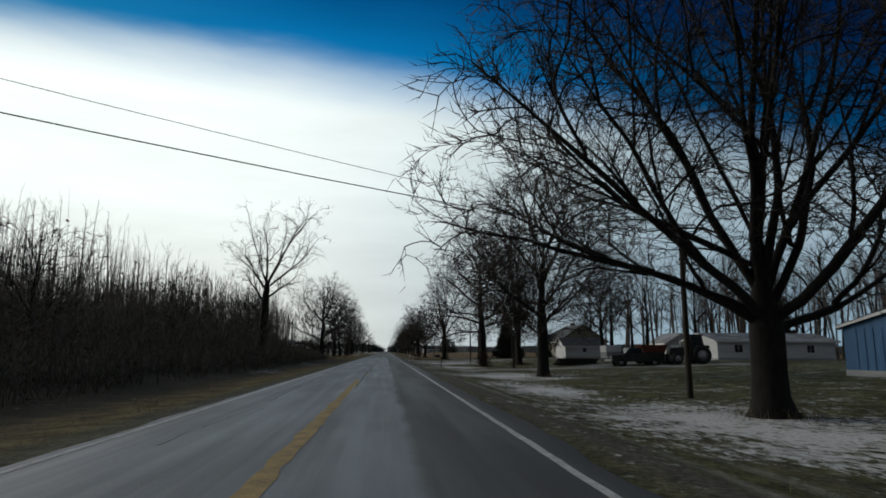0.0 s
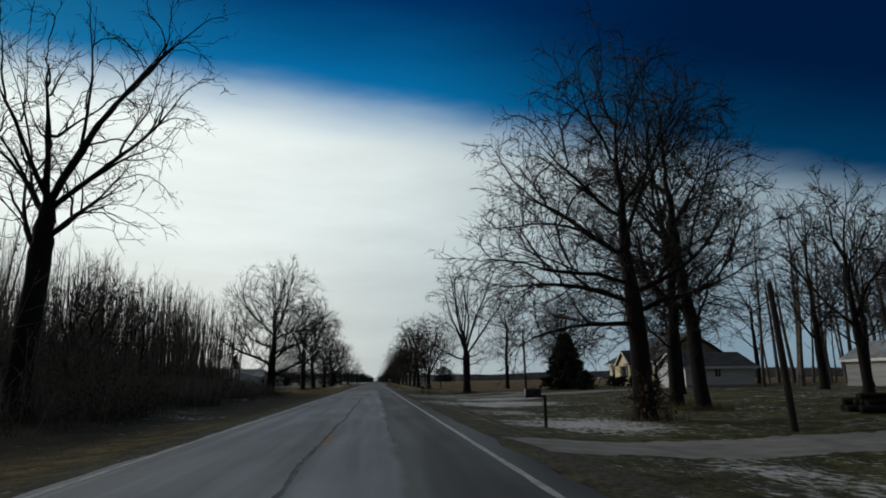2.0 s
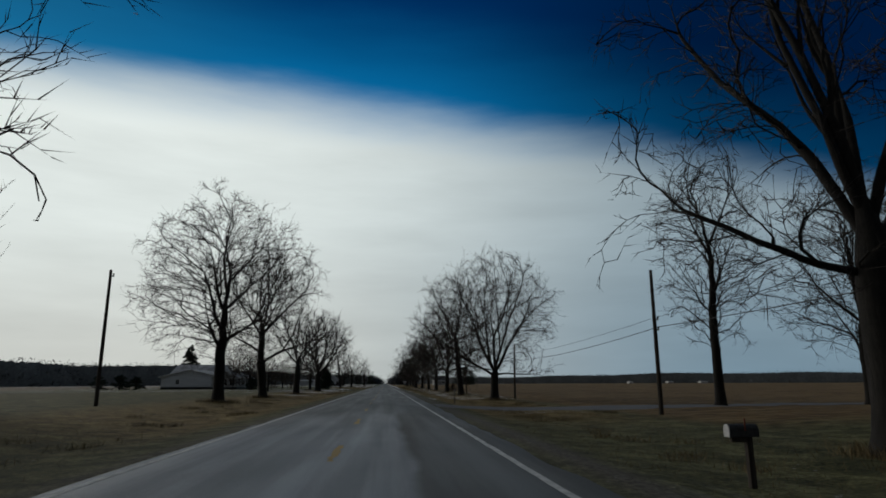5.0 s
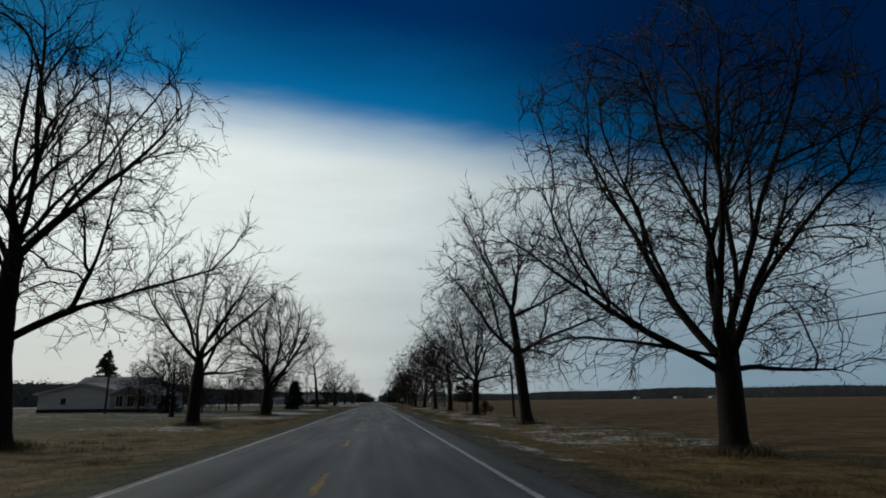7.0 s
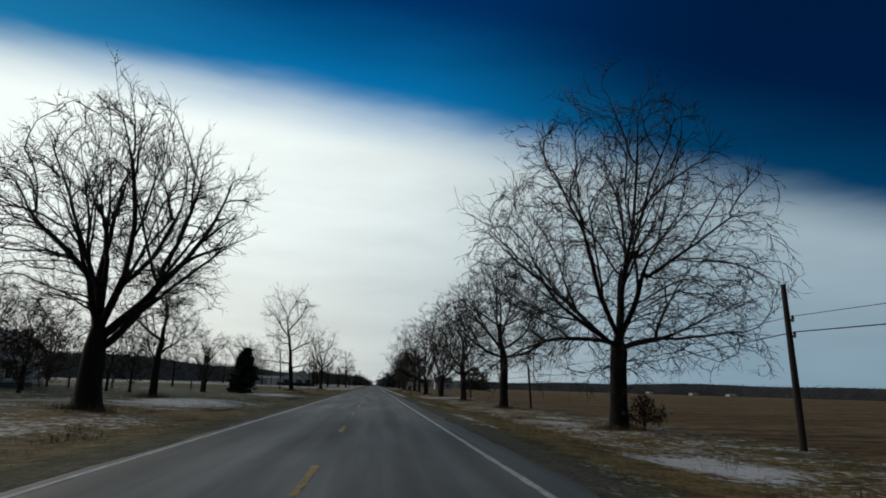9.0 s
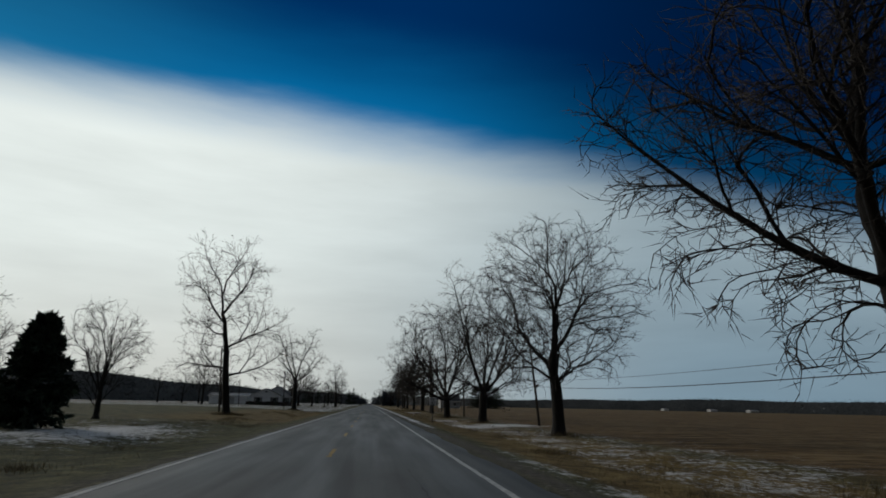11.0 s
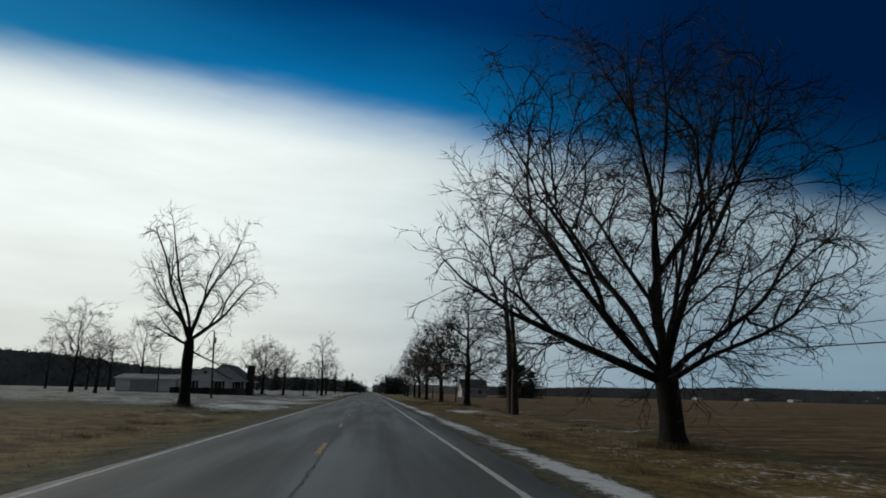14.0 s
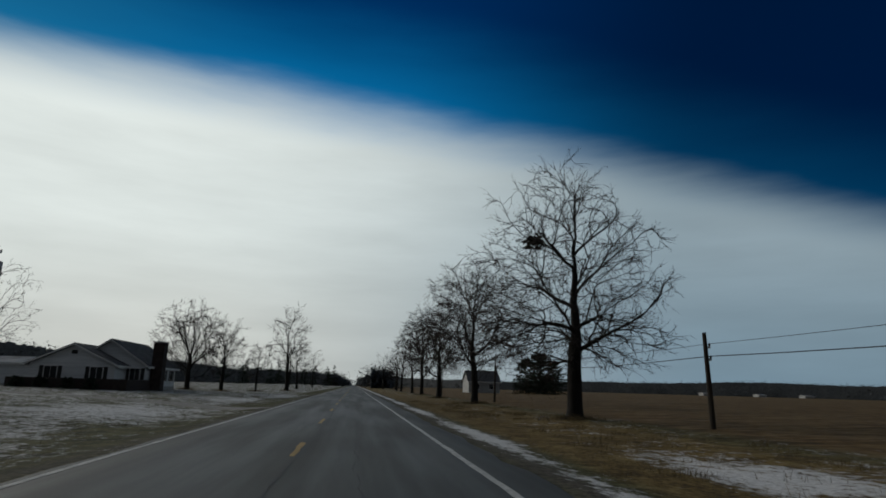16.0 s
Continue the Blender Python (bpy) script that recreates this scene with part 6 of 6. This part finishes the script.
house_window(yh, "-x", 33, 117.0, hz + 1.9, 1.0, 1.2, False)
part("chimney", boxed(38, 38.7, 124, 124.8, hz + 4, hz + 6.9, BRICK_DARK, 0.02), yh)
for i, (bx, by, bw) in enumerate(((32.2, 127.6, 1.0), (31.6, 125.6, 0.9), (31.3, 121.9, 1.1), (31.5, 118.6, 1.0), (31.0, 116.8, 0.9))):
    conifer(bx, by, gz(bx, by), 1.25, bw, 440 + i, "low dark clipped shrub under the house wall", 1600, "foundation_shrub", True)

gr = gable_house("white_garage", 30.8, 38, 104.4, 110.4, gz(31, 106), 2.05, 3.4, "x", WHITE_SIDING, ROOF_DARK, "small white gabled garage with a dark roof", "garage")
gzz = gz(31, 106)
d = part("garage_door", face_box("-x", 30.8, 105.9, 108.9, gzz, gzz + 1.95, 0.0, 0.05, TRIM, 0.01), gr, "white panelled garage door")
for i in range(4):
    part("door_panel", face_box("-x", 30.8, 106.05, 108.75, gzz + 0.06 + i * 0.47, gzz + 0.47 + i * 0.47, 0.045, 0.07, WHITE_SIDING, 0.01), d)
house_window(gr, "-y", 104.4, 34.2, gzz + 1.4, 0.6, 0.7)

wz0 = gz(50, 80)
wg = gable_house("long_white_garage", 43.5, 60, 78, 87, wz0, 2.5, 3.5, "x", WHITE_SIDING, ROOF_FROST, "long white garage with frost on its low roof", "garage", 0.5)
d = part("garage_door", face_box("-y", 78, 48.9, 52.9, wz0, wz0 + 2.15, 0.0, 0.05, TRIM, 0.01), wg, "white panelled garage door")
for i in range(4):
    part("door_panel", face_box("-y", 78, 49.05, 52.75, wz0 + 0.06 + i * 0.52, wz0 + 0.52 + i * 0.52, 0.045, 0.07, WHITE_SIDING, 0.01), d)
house_window(wg, "-y", 78, 46.4, wz0 + 1.5, 1.1, 1.0)
house_window(wg, "-y", 78, 56.5, wz0 + 1.5, 1.0, 1.0)

sh = gable_house("small_shed", 43, 48, 92, 98, gz(45, 94), 2.4, 3.8, "y", GREY_SIDING, ROOF_FROST, "small grey shed with a frosted gable roof", "shed")
house_door(sh, "-y", 92, 44.5, gz(45, 94), 1.2, 2.0, TRIM)

bz = gz(28, 28)
bs = gable_house("blue_metal_shed", 26, 40.5, 21.5, 33, bz, 2.6, 3.7, "x", BLUE_METAL, ROOF_DARK, "bright blue sheet-metal farm shed", "shed", 0.25)
for i in range(24):
    part("rib", face_box("-y", 21.5, 26.25 + i * 0.6, 26.3 + i * 0.6, bz + 0.25, bz + 2.5, 0.0, 0.03, BLUE_METAL), bs)
for i in range(18):
    part("rib", face_box("-x", 26, 21.8 + i * 0.6, 21.85 + i * 0.6, bz + 0.25, bz + 2.5, 0.0, 0.03, BLUE_METAL), bs)

# white farmhouse
fz0 = gz(-40, 256)
fh = gable_house("white_farmhouse", -49.0, -36.8, 255, 270, fz0, 2.7, 4.1, "y", WHITE_SIDING, ROOF_FROST, "low white farmhouse with a frosted roof", "house", 0.5)
part("skirting", boxed(-49.06, -36.74, 254.94, 270.06, fz0 - 0.2, fz0 + 0.5, SHUTTER, 0.01), fh, "dark foundation band")
house_window(fh, "-y", 255, -45.5, fz0 + 1.6, 0.7, 0.9)
f2 = gable_house("farmhouse_porch_wing", -36.6, -31.4, 249, 264, fz0, 2.5, 3.5, "y", GREY_SIDING, ROOF_FROST, "grey porch wing with white-framed windows", "house", 0.4)
part("skirting", boxed(-36.66, -31.34, 248.94, 264.06, fz0 - 0.2, fz0 + 0.45, SHUTTER, 0.01), f2, "dark foundation band")
for u in (-35.4, -33.9, -32.4):
    house_window(f2, "-y", 249, u, fz0 + 1.5, 0.9, 1.4)
for u in (251, 254, 260):
    house_window(f2, "+x", -31.4, u, fz0 + 1.5, 1.0, 1.4)
house_door(f2, "+x", -31.4, 257, fz0 + 0.1, 0.95, 2.05, TRIM)
f3 = gable_house("farmhouse_back_wing", -52.5, -40.5, 272, 284, fz0, 3.6, 5.8, "x", WHITE_SIDING, ROOF_FROST, "taller white wing behind the farmhouse", "house", 0.4)
house_window(f3, "+x", -40.5, 278, fz0 + 2.0, 1.0, 1.3)

# house with brick skirt and chimney
kz = gz(-29, 432)
kh = gable_house("white_brick_house", -33.3, -24.9, 430, 440, kz, 2.45, 4.45, "y", WHITE_SIDING, ROOF_DARK, "white house with dark brick skirt and dark gable roof", "house", 0.45)
part("brick_skirt", boxed(-33.4, -24.8, 429.9, 440.1, kz - 0.3, kz + 0.75, BRICK_DARK, 0.02), kh, "dark brick skirt wall")
part("brick_terrace", boxed(-34.0, -22.6, 427.2, 427.5, kz - 0.3, kz + 1.0, BRICK_DARK, 0.02), kh, "low dark brick terrace wall")
part("brick_terrace", boxed(-22.9, -22.6, 427.5, 434.6, kz - 0.3, kz + 1.0, BRICK_DARK, 0.02), kh, "low dark brick terrace wall")
house_window(kh, "-y", 430, -31.2, kz + 1.55, 1.2, 1.25, True)
house_window(kh, "-y", 430, -26.7, kz + 1.55, 1.2, 1.25, True)
part("gable_vent", face_box("-y", 430, -29.4, -28.8, kz + 3.5, kz + 3.9, 0.0, 0.05, SHUTTER, 0.01), kh)
k2 = gable_house("brick_house_main_block", -30.6, -22.9, 433.4, 445, kz, 2.6, 5.2, "y", WHITE_SIDING, ROOF_DARK, "taller block of the white house with dark roof", "house", 0.45)
house_window(k2, "-y", 433.4, -24.0, kz + 1.55, 1.0, 1.3, True)
for u in (437.5, 440.5, 443.4):
    house_window(k2, "+x", -22.9, u, kz + 1.55, 1.0, 1.25, True)
part("chimney", boxed(-22.8, -21.6, 434.8, 436.2, kz - 0.3, kz + 5.2, BRICK_DARK, 0.03), k2, "tall dark brick chimney")
part("chimney_cap", boxed(-22.9, -21.5, 434.7, 436.3, kz + 5.2, kz + 5.35, GREY_SIDING, 0.02), k2)
part("antenna", boxed(-33.0, -32.96, 436, 436.04, kz + 2.6, kz + 4.6, STEEL), kh)
part("antenna", boxed(-33.6, -32.4, 436, 436.03, kz + 4.3, kz + 4.33, STEEL), kh)
cg = gable_house("white_carport", -45.5, -35.0, 434, 443, kz, 2.4, 3.1, "x", WHITE_SIDING, ROOF_FROST, "low white garage beside the brick house", "garage", 0.4)
d = part("garage_door", face_box("-y", 434, -43.0, -38.5, kz, kz + 2.1, 0.0, 0.05, GREY_SIDING, 0.01), cg)
fr = gable_house("far_grey_house", 32.5, 41.5, 536, 546, gz(38, 525), 3.2, 6.2, "x", GREY_SIDING, ROOF_DARK, "grey two-storey farmhouse far down the road", "house")
house_window(fr, "-y", 536, 35, gz(38, 525) + 1.8, 1.2, 1.4)
house_window(fr, "-y", 536, 39, gz(38, 525) + 1.8, 1.2, 1.4)
for i in range(4):
    bx, by = -32.5 + i * 2.3, 426.4 - 0.3 * (i % 2)
    conifer(bx, by, gz(bx, by), 1.1, 0.8, 460 + i, "low dark shrub before the terrace wall", 900, "foundation_shrub")

# ---- farm yard clutter ----


def wheel(parent, x, y, z, r, w):
    t = np.linspace(0, 2 * np.pi, 21)[:-1]
    prof = ((0.62, -0.5), (0.9, -0.5), (1.0, -0.38), (1.0, 0.38), (0.9, 0.5), (0.62, 0.5))
    V = np.array([[x + np.cos(a) * r * p, y + q * w, z + np.sin(a) * r * p] for p, q in prof for a in t])
    ix = np.arange(len(V)).reshape(6, 20)
    F = np.stack([ix, np.roll(ix, -1, 1), np.roll(np.roll(ix, -1, 0), -1, 1), np.roll(ix, -1, 0)], -1).reshape(-1, 4)
    wh_ = part("wheel", mesh_of("wheel", V, F, RUBBER, True), parent)
    V, F = tubes(np.array([[[x, y - w * 0.42, z], [x, y - w * 0.4, z], [x, y + w * 0.4, z], [x, y + w * 0.42, z]]]), np.array([[0.02, r * 0.63, r * 0.63, 0.02]]), 16)
    part("rim", mesh_of("rim", V, F, STEEL, True), wh_)


def pickup(x, y, z, turn):
    t = thing("pickup_truck", x, y, z, "old dark pickup truck parked in the farm yard", "truck", turn=turn)
    part("body", prism([(-2.6, 0.45), (2.55, 0.45), (2.6, 1.0), (1.5, 1.1), (1.2, 1.12), (-0.45, 1.12), (-0.5, 1.05), (-2.6, 1.05)], "y", -0.92, 0.92, TRUCKPAINT), t)
    part("cab", prism([(1.25, 1.1), (0.75, 1.75), (-0.4, 1.78), (-0.55, 1.1)], "y", -0.8, 0.8, TRUCKPAINT), t)
    part("side_window", boxed(-0.35, 0.7, -0.82, -0.79, 1.22, 1.62, GLASS, 0.01), t)
    part("side_window", boxed(-0.35, 0.7, 0.79, 0.82, 1.22, 1.62, GLASS, 0.01), t)
    part("windscreen", prism([(1.21, 1.2), (1.24, 1.21), (0.83, 1.70), (0.80, 1.69)], "y", -0.7, 0.7, GLASS), t)
    for s in (-0.9, 0.86):
        part("bed_rail", boxed(-2.6, -0.5, s, s + 0.06, 1.05, 1.32, TRUCKPAINT, 0.01), t)
    part("tailgate", boxed(-2.62, -2.56, -0.9, 0.9, 0.75, 1.32, TRUCKPAINT, 0.01), t)
    part("bumper", boxed(2.55, 2.75, -0.9, 0.9, 0.45, 0.65, STEEL, 0.03), t)
    for s in (-0.7, 0.5):
        part("headlight", boxed(2.57, 2.62, s, s + 0.2, 0.75, 0.93, SIGNFACE, 0.02), t)
    for a in (-1.65, 1.7):
        for b in (-0.82, 0.82):
            wheel(t, a, b, 0.38, 0.38, 0.24)
    return t


pickup(24.6, 59.5, gz(24.6, 59.5), 178)
ft = thing("farm_tractor", 29.4, 57.6, gz(29.4, 57.6), "dark farm tractor with a cab parked in the yard", "tractor", turn=175)
part("hood", prism([(0.3, 0.8), (2.1, 0.8), (2.2, 1.05), (2.1, 1.5), (0.3, 1.65)], "y", -0.38, 0.38, TRUCKPAINT), ft)
part("cab", prism([(-1.0, 1.0), (0.35, 1.0), (0.45, 1.6), (0.2, 2.65), (-0.85, 2.65), (-1.1, 1.6)], "y", -0.7, 0.7, TRUCKPAINT), ft)
part("cab_roof", boxed(-1.0, 0.35, -0.78, 0.78, 2.65, 2.8, TRUCKPAINT, 0.05), ft)
for sd in (-0.72, 0.7):
    part("side_window", boxed(-0.75, 0.12, sd, sd + 0.02, 1.7, 2.5, GLASS, 0.005), ft)
part("exhaust_pipe", boxed(1.0, 1.08, 0.2, 0.28, 1.5, 2.5, STEEL, 0.02), ft)
part("fender", prism([(-1.5, 1.5), (-1.3, 1.75), (-0.3, 1.75), (0.0, 1.4)], "y", -1.05, -0.72, TRUCKPAINT), ft)
part("fender", prism([(-1.5, 1.5), (-1.3, 1.75), (-0.3, 1.75), (0.0, 1.4)], "y", 0.72, 1.05, TRUCKPAINT), ft)
for b in (-0.95, 0.95):
    wheel(ft, -0.7, b, 0.85, 0.85, 0.45)
    wheel(ft, 1.6, b * 0.9, 0.52, 0.52, 0.3)
tr = thing("box_trailer", 23.2, 62.2, gz(23.2, 62.2), "small grey yard trailer with a white panelled top", "trailer")
part("bed", boxed(-0.9, 3.0, -0.9, 0.9, 0.45, 0.75, TRUCKPAINT, 0.03), tr)
part("box", boxed(-0.8, 0.7, -0.85, 0.85, 0.75, 1.35, GREY_SIDING, 0.03), tr)
part("white_panel", boxed(-0.85, 0.75, -0.9, 0.9, 1.35, 2.0, TRIM, 0.04), tr)
part("drawbar", boxed(3.0, 4.2, -0.05, 0.05, 0.5, 0.6, STEEL, 0.01), tr)
for b in (-0.95, 0.95):
    wheel(tr, 0.9, b, 0.36, 0.36, 0.2)
tk = thing("farm_implement", 27.2, 61.5, gz(27.2, 61.5), "dark rusty red farm implement beside the truck", "farm machine")
part("hopper", prism([(-1.0, 0.9), (1.0, 0.9), (1.4, 1.9), (-1.4, 1.9)], "y", -0.7, 0.7, RUST), tk)
part("frame", boxed(-1.5, 1.5, -0.8, 0.8, 0.6, 0.9, TRUCKPAINT, 0.03), tk)
for a in (-1.0, 1.0):
    wheel(tk, a, -0.85, 0.5, 0.5, 0.25)
    wheel(tk, a, 0.85, 0.5, 0.5, 0.25)
rl = np.random.default_rng(55)
lp = thing("log_pile", 21.5, 68.5, gz(21.5, 68.5), "low pile of dark cut logs in the yard", "log pile")
for i in range(14):
    row = i // 6
    yy = -0.7 + 0.28 * (i % 6) + 0.14 * row
    r = rl.uniform(0.11, 0.15)
    L = rl.uniform(3.8, 5.0)
    o = rl.uniform(-0.25, 0.25)
    V, F = tubes(np.array([[[o - L / 2, yy, 0.13 + row * 0.24], [o - L / 2 + 0.01, yy, 0.13 + row * 0.24], [o, yy, 0.14 + row * 0.24], [o + L / 2 - 0.01, yy, 0.13 + row * 0.24], [o + L / 2, yy, 0.13 + row * 0.24]]]),
                 np.array([[0.01, r, r * 1.03, r * 0.95, 0.01]]), 10)
    part("log", mesh_of("log", V, F, BARK, True), lp)

for bx, by, bw in ((306, 878, 5), (352, 868, 7), (392, 862, 9)):
    gable_house("far_barn", bx, bx + bw, by, by + 8, gz(bx, by), 1.7, 2.5, "x", GREY_SIDING, ROOF_FROST, "small pale grey farm building before the distant woods", "barn")

# ---- mailboxes, sign, posts ----


def mailbox(x, y, label, size=1.0, arm=0.45, h=1.05):
    z = gz(x, y)
    t = thing("mailbox", x, y, z, label, "mailbox", "roadside mailboxes")
    part("post", boxed(-0.05, 0.05, -0.05, 0.05, -0.3, h, POLEWOOD, 0.01), t)
    if arm > 0:
        part("arm", boxed(-arm - 0.2, 0.05, -0.04, 0.04, h - 0.08, h, POLEWOOD, 0.01), t)
    w, hh, L = 0.085 * size, 0.12 * size, 0.25 * size
    pts = [(-w, 0), (w, 0), (w, hh)] + [(w * math.cos(a), hh + w * math.sin(a)) for a in np.linspace(0.3, math.pi - 0.3, 7)] + [(-w, hh)]
    pts = [(p, q + h + 0.004) for p, q in pts]
    part("box", prism(pts, "x", -arm - L, -arm + L, BOXMETAL), t)
    part("box_door", prism([(p * 1.04, q) for p, q in pts], "x", -arm - L - 0.015, -arm - L, STEEL), t, "pale metal door")
    part("flag", boxed(-arm, -arm + 0.02, -w - 0.02, -w - 0.005, h + 0.1, h + 0.3, RUST), t)
    return t


mailbox(6.05, 66.8, "dark metal mailbox on a wooden post and arm", 1.1, 0.42, 1.12)
mailbox(6.3, 118.0, "dark metal mailbox on a stout wooden post", 1.25, 0.05, 1.0)
mailbox(5.9, 122.5, "small dark metal mailbox by the drive", 1.0, 0.1, 0.8)
mp = thing("marker_post", 5.6, 163.6, gz(5.6, 163.6), "slim dark steel post at the side road's corner", "post")
part("post", boxed(-0.03, 0.03, -0.02, 0.02, -0.3, 1.0, BOXMETAL, 0.008), mp)
part("cap", boxed(-0.035, 0.035, -0.026, 0.026, 1.0, 1.06, STEEL, 0.008), mp)
sg = thing("road_notice_sign", 5.9, 307.0, gz(5.9, 307.0), "small white notice sign on a thin steel post", "sign")
part("post", boxed(-0.03, 0.03, -0.02, 0.02, -0.35, 2.3, BOXMETAL, 0.006), sg)
pl = part("panel", boxed(-0.36, 0.36, -0.045, -0.022, 1.62, 2.32, SIGNFACE, 0.008), sg)
for u0, u1, z0, z1 in ((-0.37, 0.37, 2.305, 2.33), (-0.37, 0.37, 1.61, 1.635), (-0.37, -0.345, 1.635, 2.305), (0.345, 0.37, 1.635, 2.305)):
    part("border", boxed(u0, u1, -0.05, -0.03, z0, z1, SIGNINK), pl, "black edge strip")
for u0, u1, zc, hh in ((-0.2, 0.22, 2.21, 0.03), (-0.15, 0.17, 2.1, 0.024), (-0.15, 0.15, 1.99, 0.022), (-0.22, 0.06, 1.88, 0.032), (0.1, 0.27, 1.88, 0.032), (-0.2, 0.22, 1.77, 0.018), (-0.15, 0.18, 1.68, 0.02)):
    part("text_bar", boxed(u0, u1, -0.052, -0.047, zc - hh, zc + hh, SIGNINK), pl)
for i, (x, y, h) in enumerate(((-27.5, 272.0, 1.1), (-25.0, 276.5, 1.0), (-30.0, 268.0, 1.1), (-22.0, 281.0, 1.0))):
    fp = thing("fence_post", x, y, gz(x, y), "short weathered wooden fence post on the lawn", "fence post", "fence posts")
    part("post", boxed(-0.07, 0.07, -0.07, 0.07, -0.3, h, POLEWOOD, 0.02), fp)

# ---- withered grass on the verges ----
rg = np.random.default_rng(61)


def snow_at(x, y):
    return snow[np.clip(np.searchsorted(xs, x), 0, len(xs) - 1), np.clip(np.searchsorted(ys, y), 0, len(ys) - 1)]


def blades(name, x, y, hmin, hmax, label, m=GRASS):
    keep = rg.uniform(0, 1, len(x)) > snow_at(x, y) * 1.1
    x, y = x[keep], y[keep]
    n = len(x)
    base = np.column_stack([x, y, ground_z(x, y) - 0.01])
    h = rg.uniform(hmin, hmax, n)
    a = rg.uniform(0, 6.283, n)
    w = np.column_stack([np.cos(a), np.sin(a), np.zeros(n)]) * (0.004 + 0.018 * h)[:, None]
    tip = base + np.column_stack([rg.normal(0, 0.45, (n, 2)) * h[:, None], h])
    V = np.stack([base - w, base + w, tip], 1).reshape(-1, 3)
    return tagged(new(name, mesh_of(name, V, np.arange(n * 3).reshape(-1, 3), m)), label, "grass", kind="stuff")


n = 150000
x = np.where(rg.uniform(0, 1, n) < 0.6, 4.3 + rg.gamma(1.6, 2.6, n), -5.7 - rg.gamma(1.6, 2.8, n))
y = rg.uniform(2, 430, n)
clump = np.sin(x * 1.9 + np.sin(y * 0.7)) * np.sin(y * 0.9 + x * 0.4) + 0.6 * np.sin(y * 2.3 + x)
keep = (rg.uniform(-1.2, 1.0, n) < clump) & ~((np.abs(y - 155.8) < 3.6) & (x > 0)) & ~((np.abs(y - 60.5) < 2.4) & (x > 0)) & ~((np.abs(y - 109.5) < 3) & (x > 0))
blades("verge_grass", x[keep], y[keep], 0.04, 0.14, "withered brown grass along the verges")
n = 60000
c = rg.integers(0, 500, n)
cx = np.where(rg.uniform(0, 1, 500) < 0.6, rg.uniform(6.5, 13, 500), rg.uniform(-13, -7.5, 500))
cy = rg.uniform(120, 430, 500)
x, y = cx[c] + rg.normal(0, 0.3, n), cy[c] + rg.normal(0, 0.35, n)
keep = ~((np.abs(y - 155.8) < 4) & (x > 0))
blades("grass_tussocks", x[keep], y[keep], 0.08, 0.24, "taller tawny grass tussocks on the verges")
trunks = np.array([(t[0], t[1]) for t in R_TREES + L_TREES])
c = rg.integers(0, len(trunks), 36000)
rad, ang = 0.35 + rg.gamma(2.0, 0.3, 36000), rg.uniform(0, 6.283, 36000)
blades("trunk_grass", trunks[c, 0] + np.cos(ang) * rad, trunks[c, 1] + np.sin(ang) * rad, 0.1, 0.42, "long dead grass round the tree trunks")
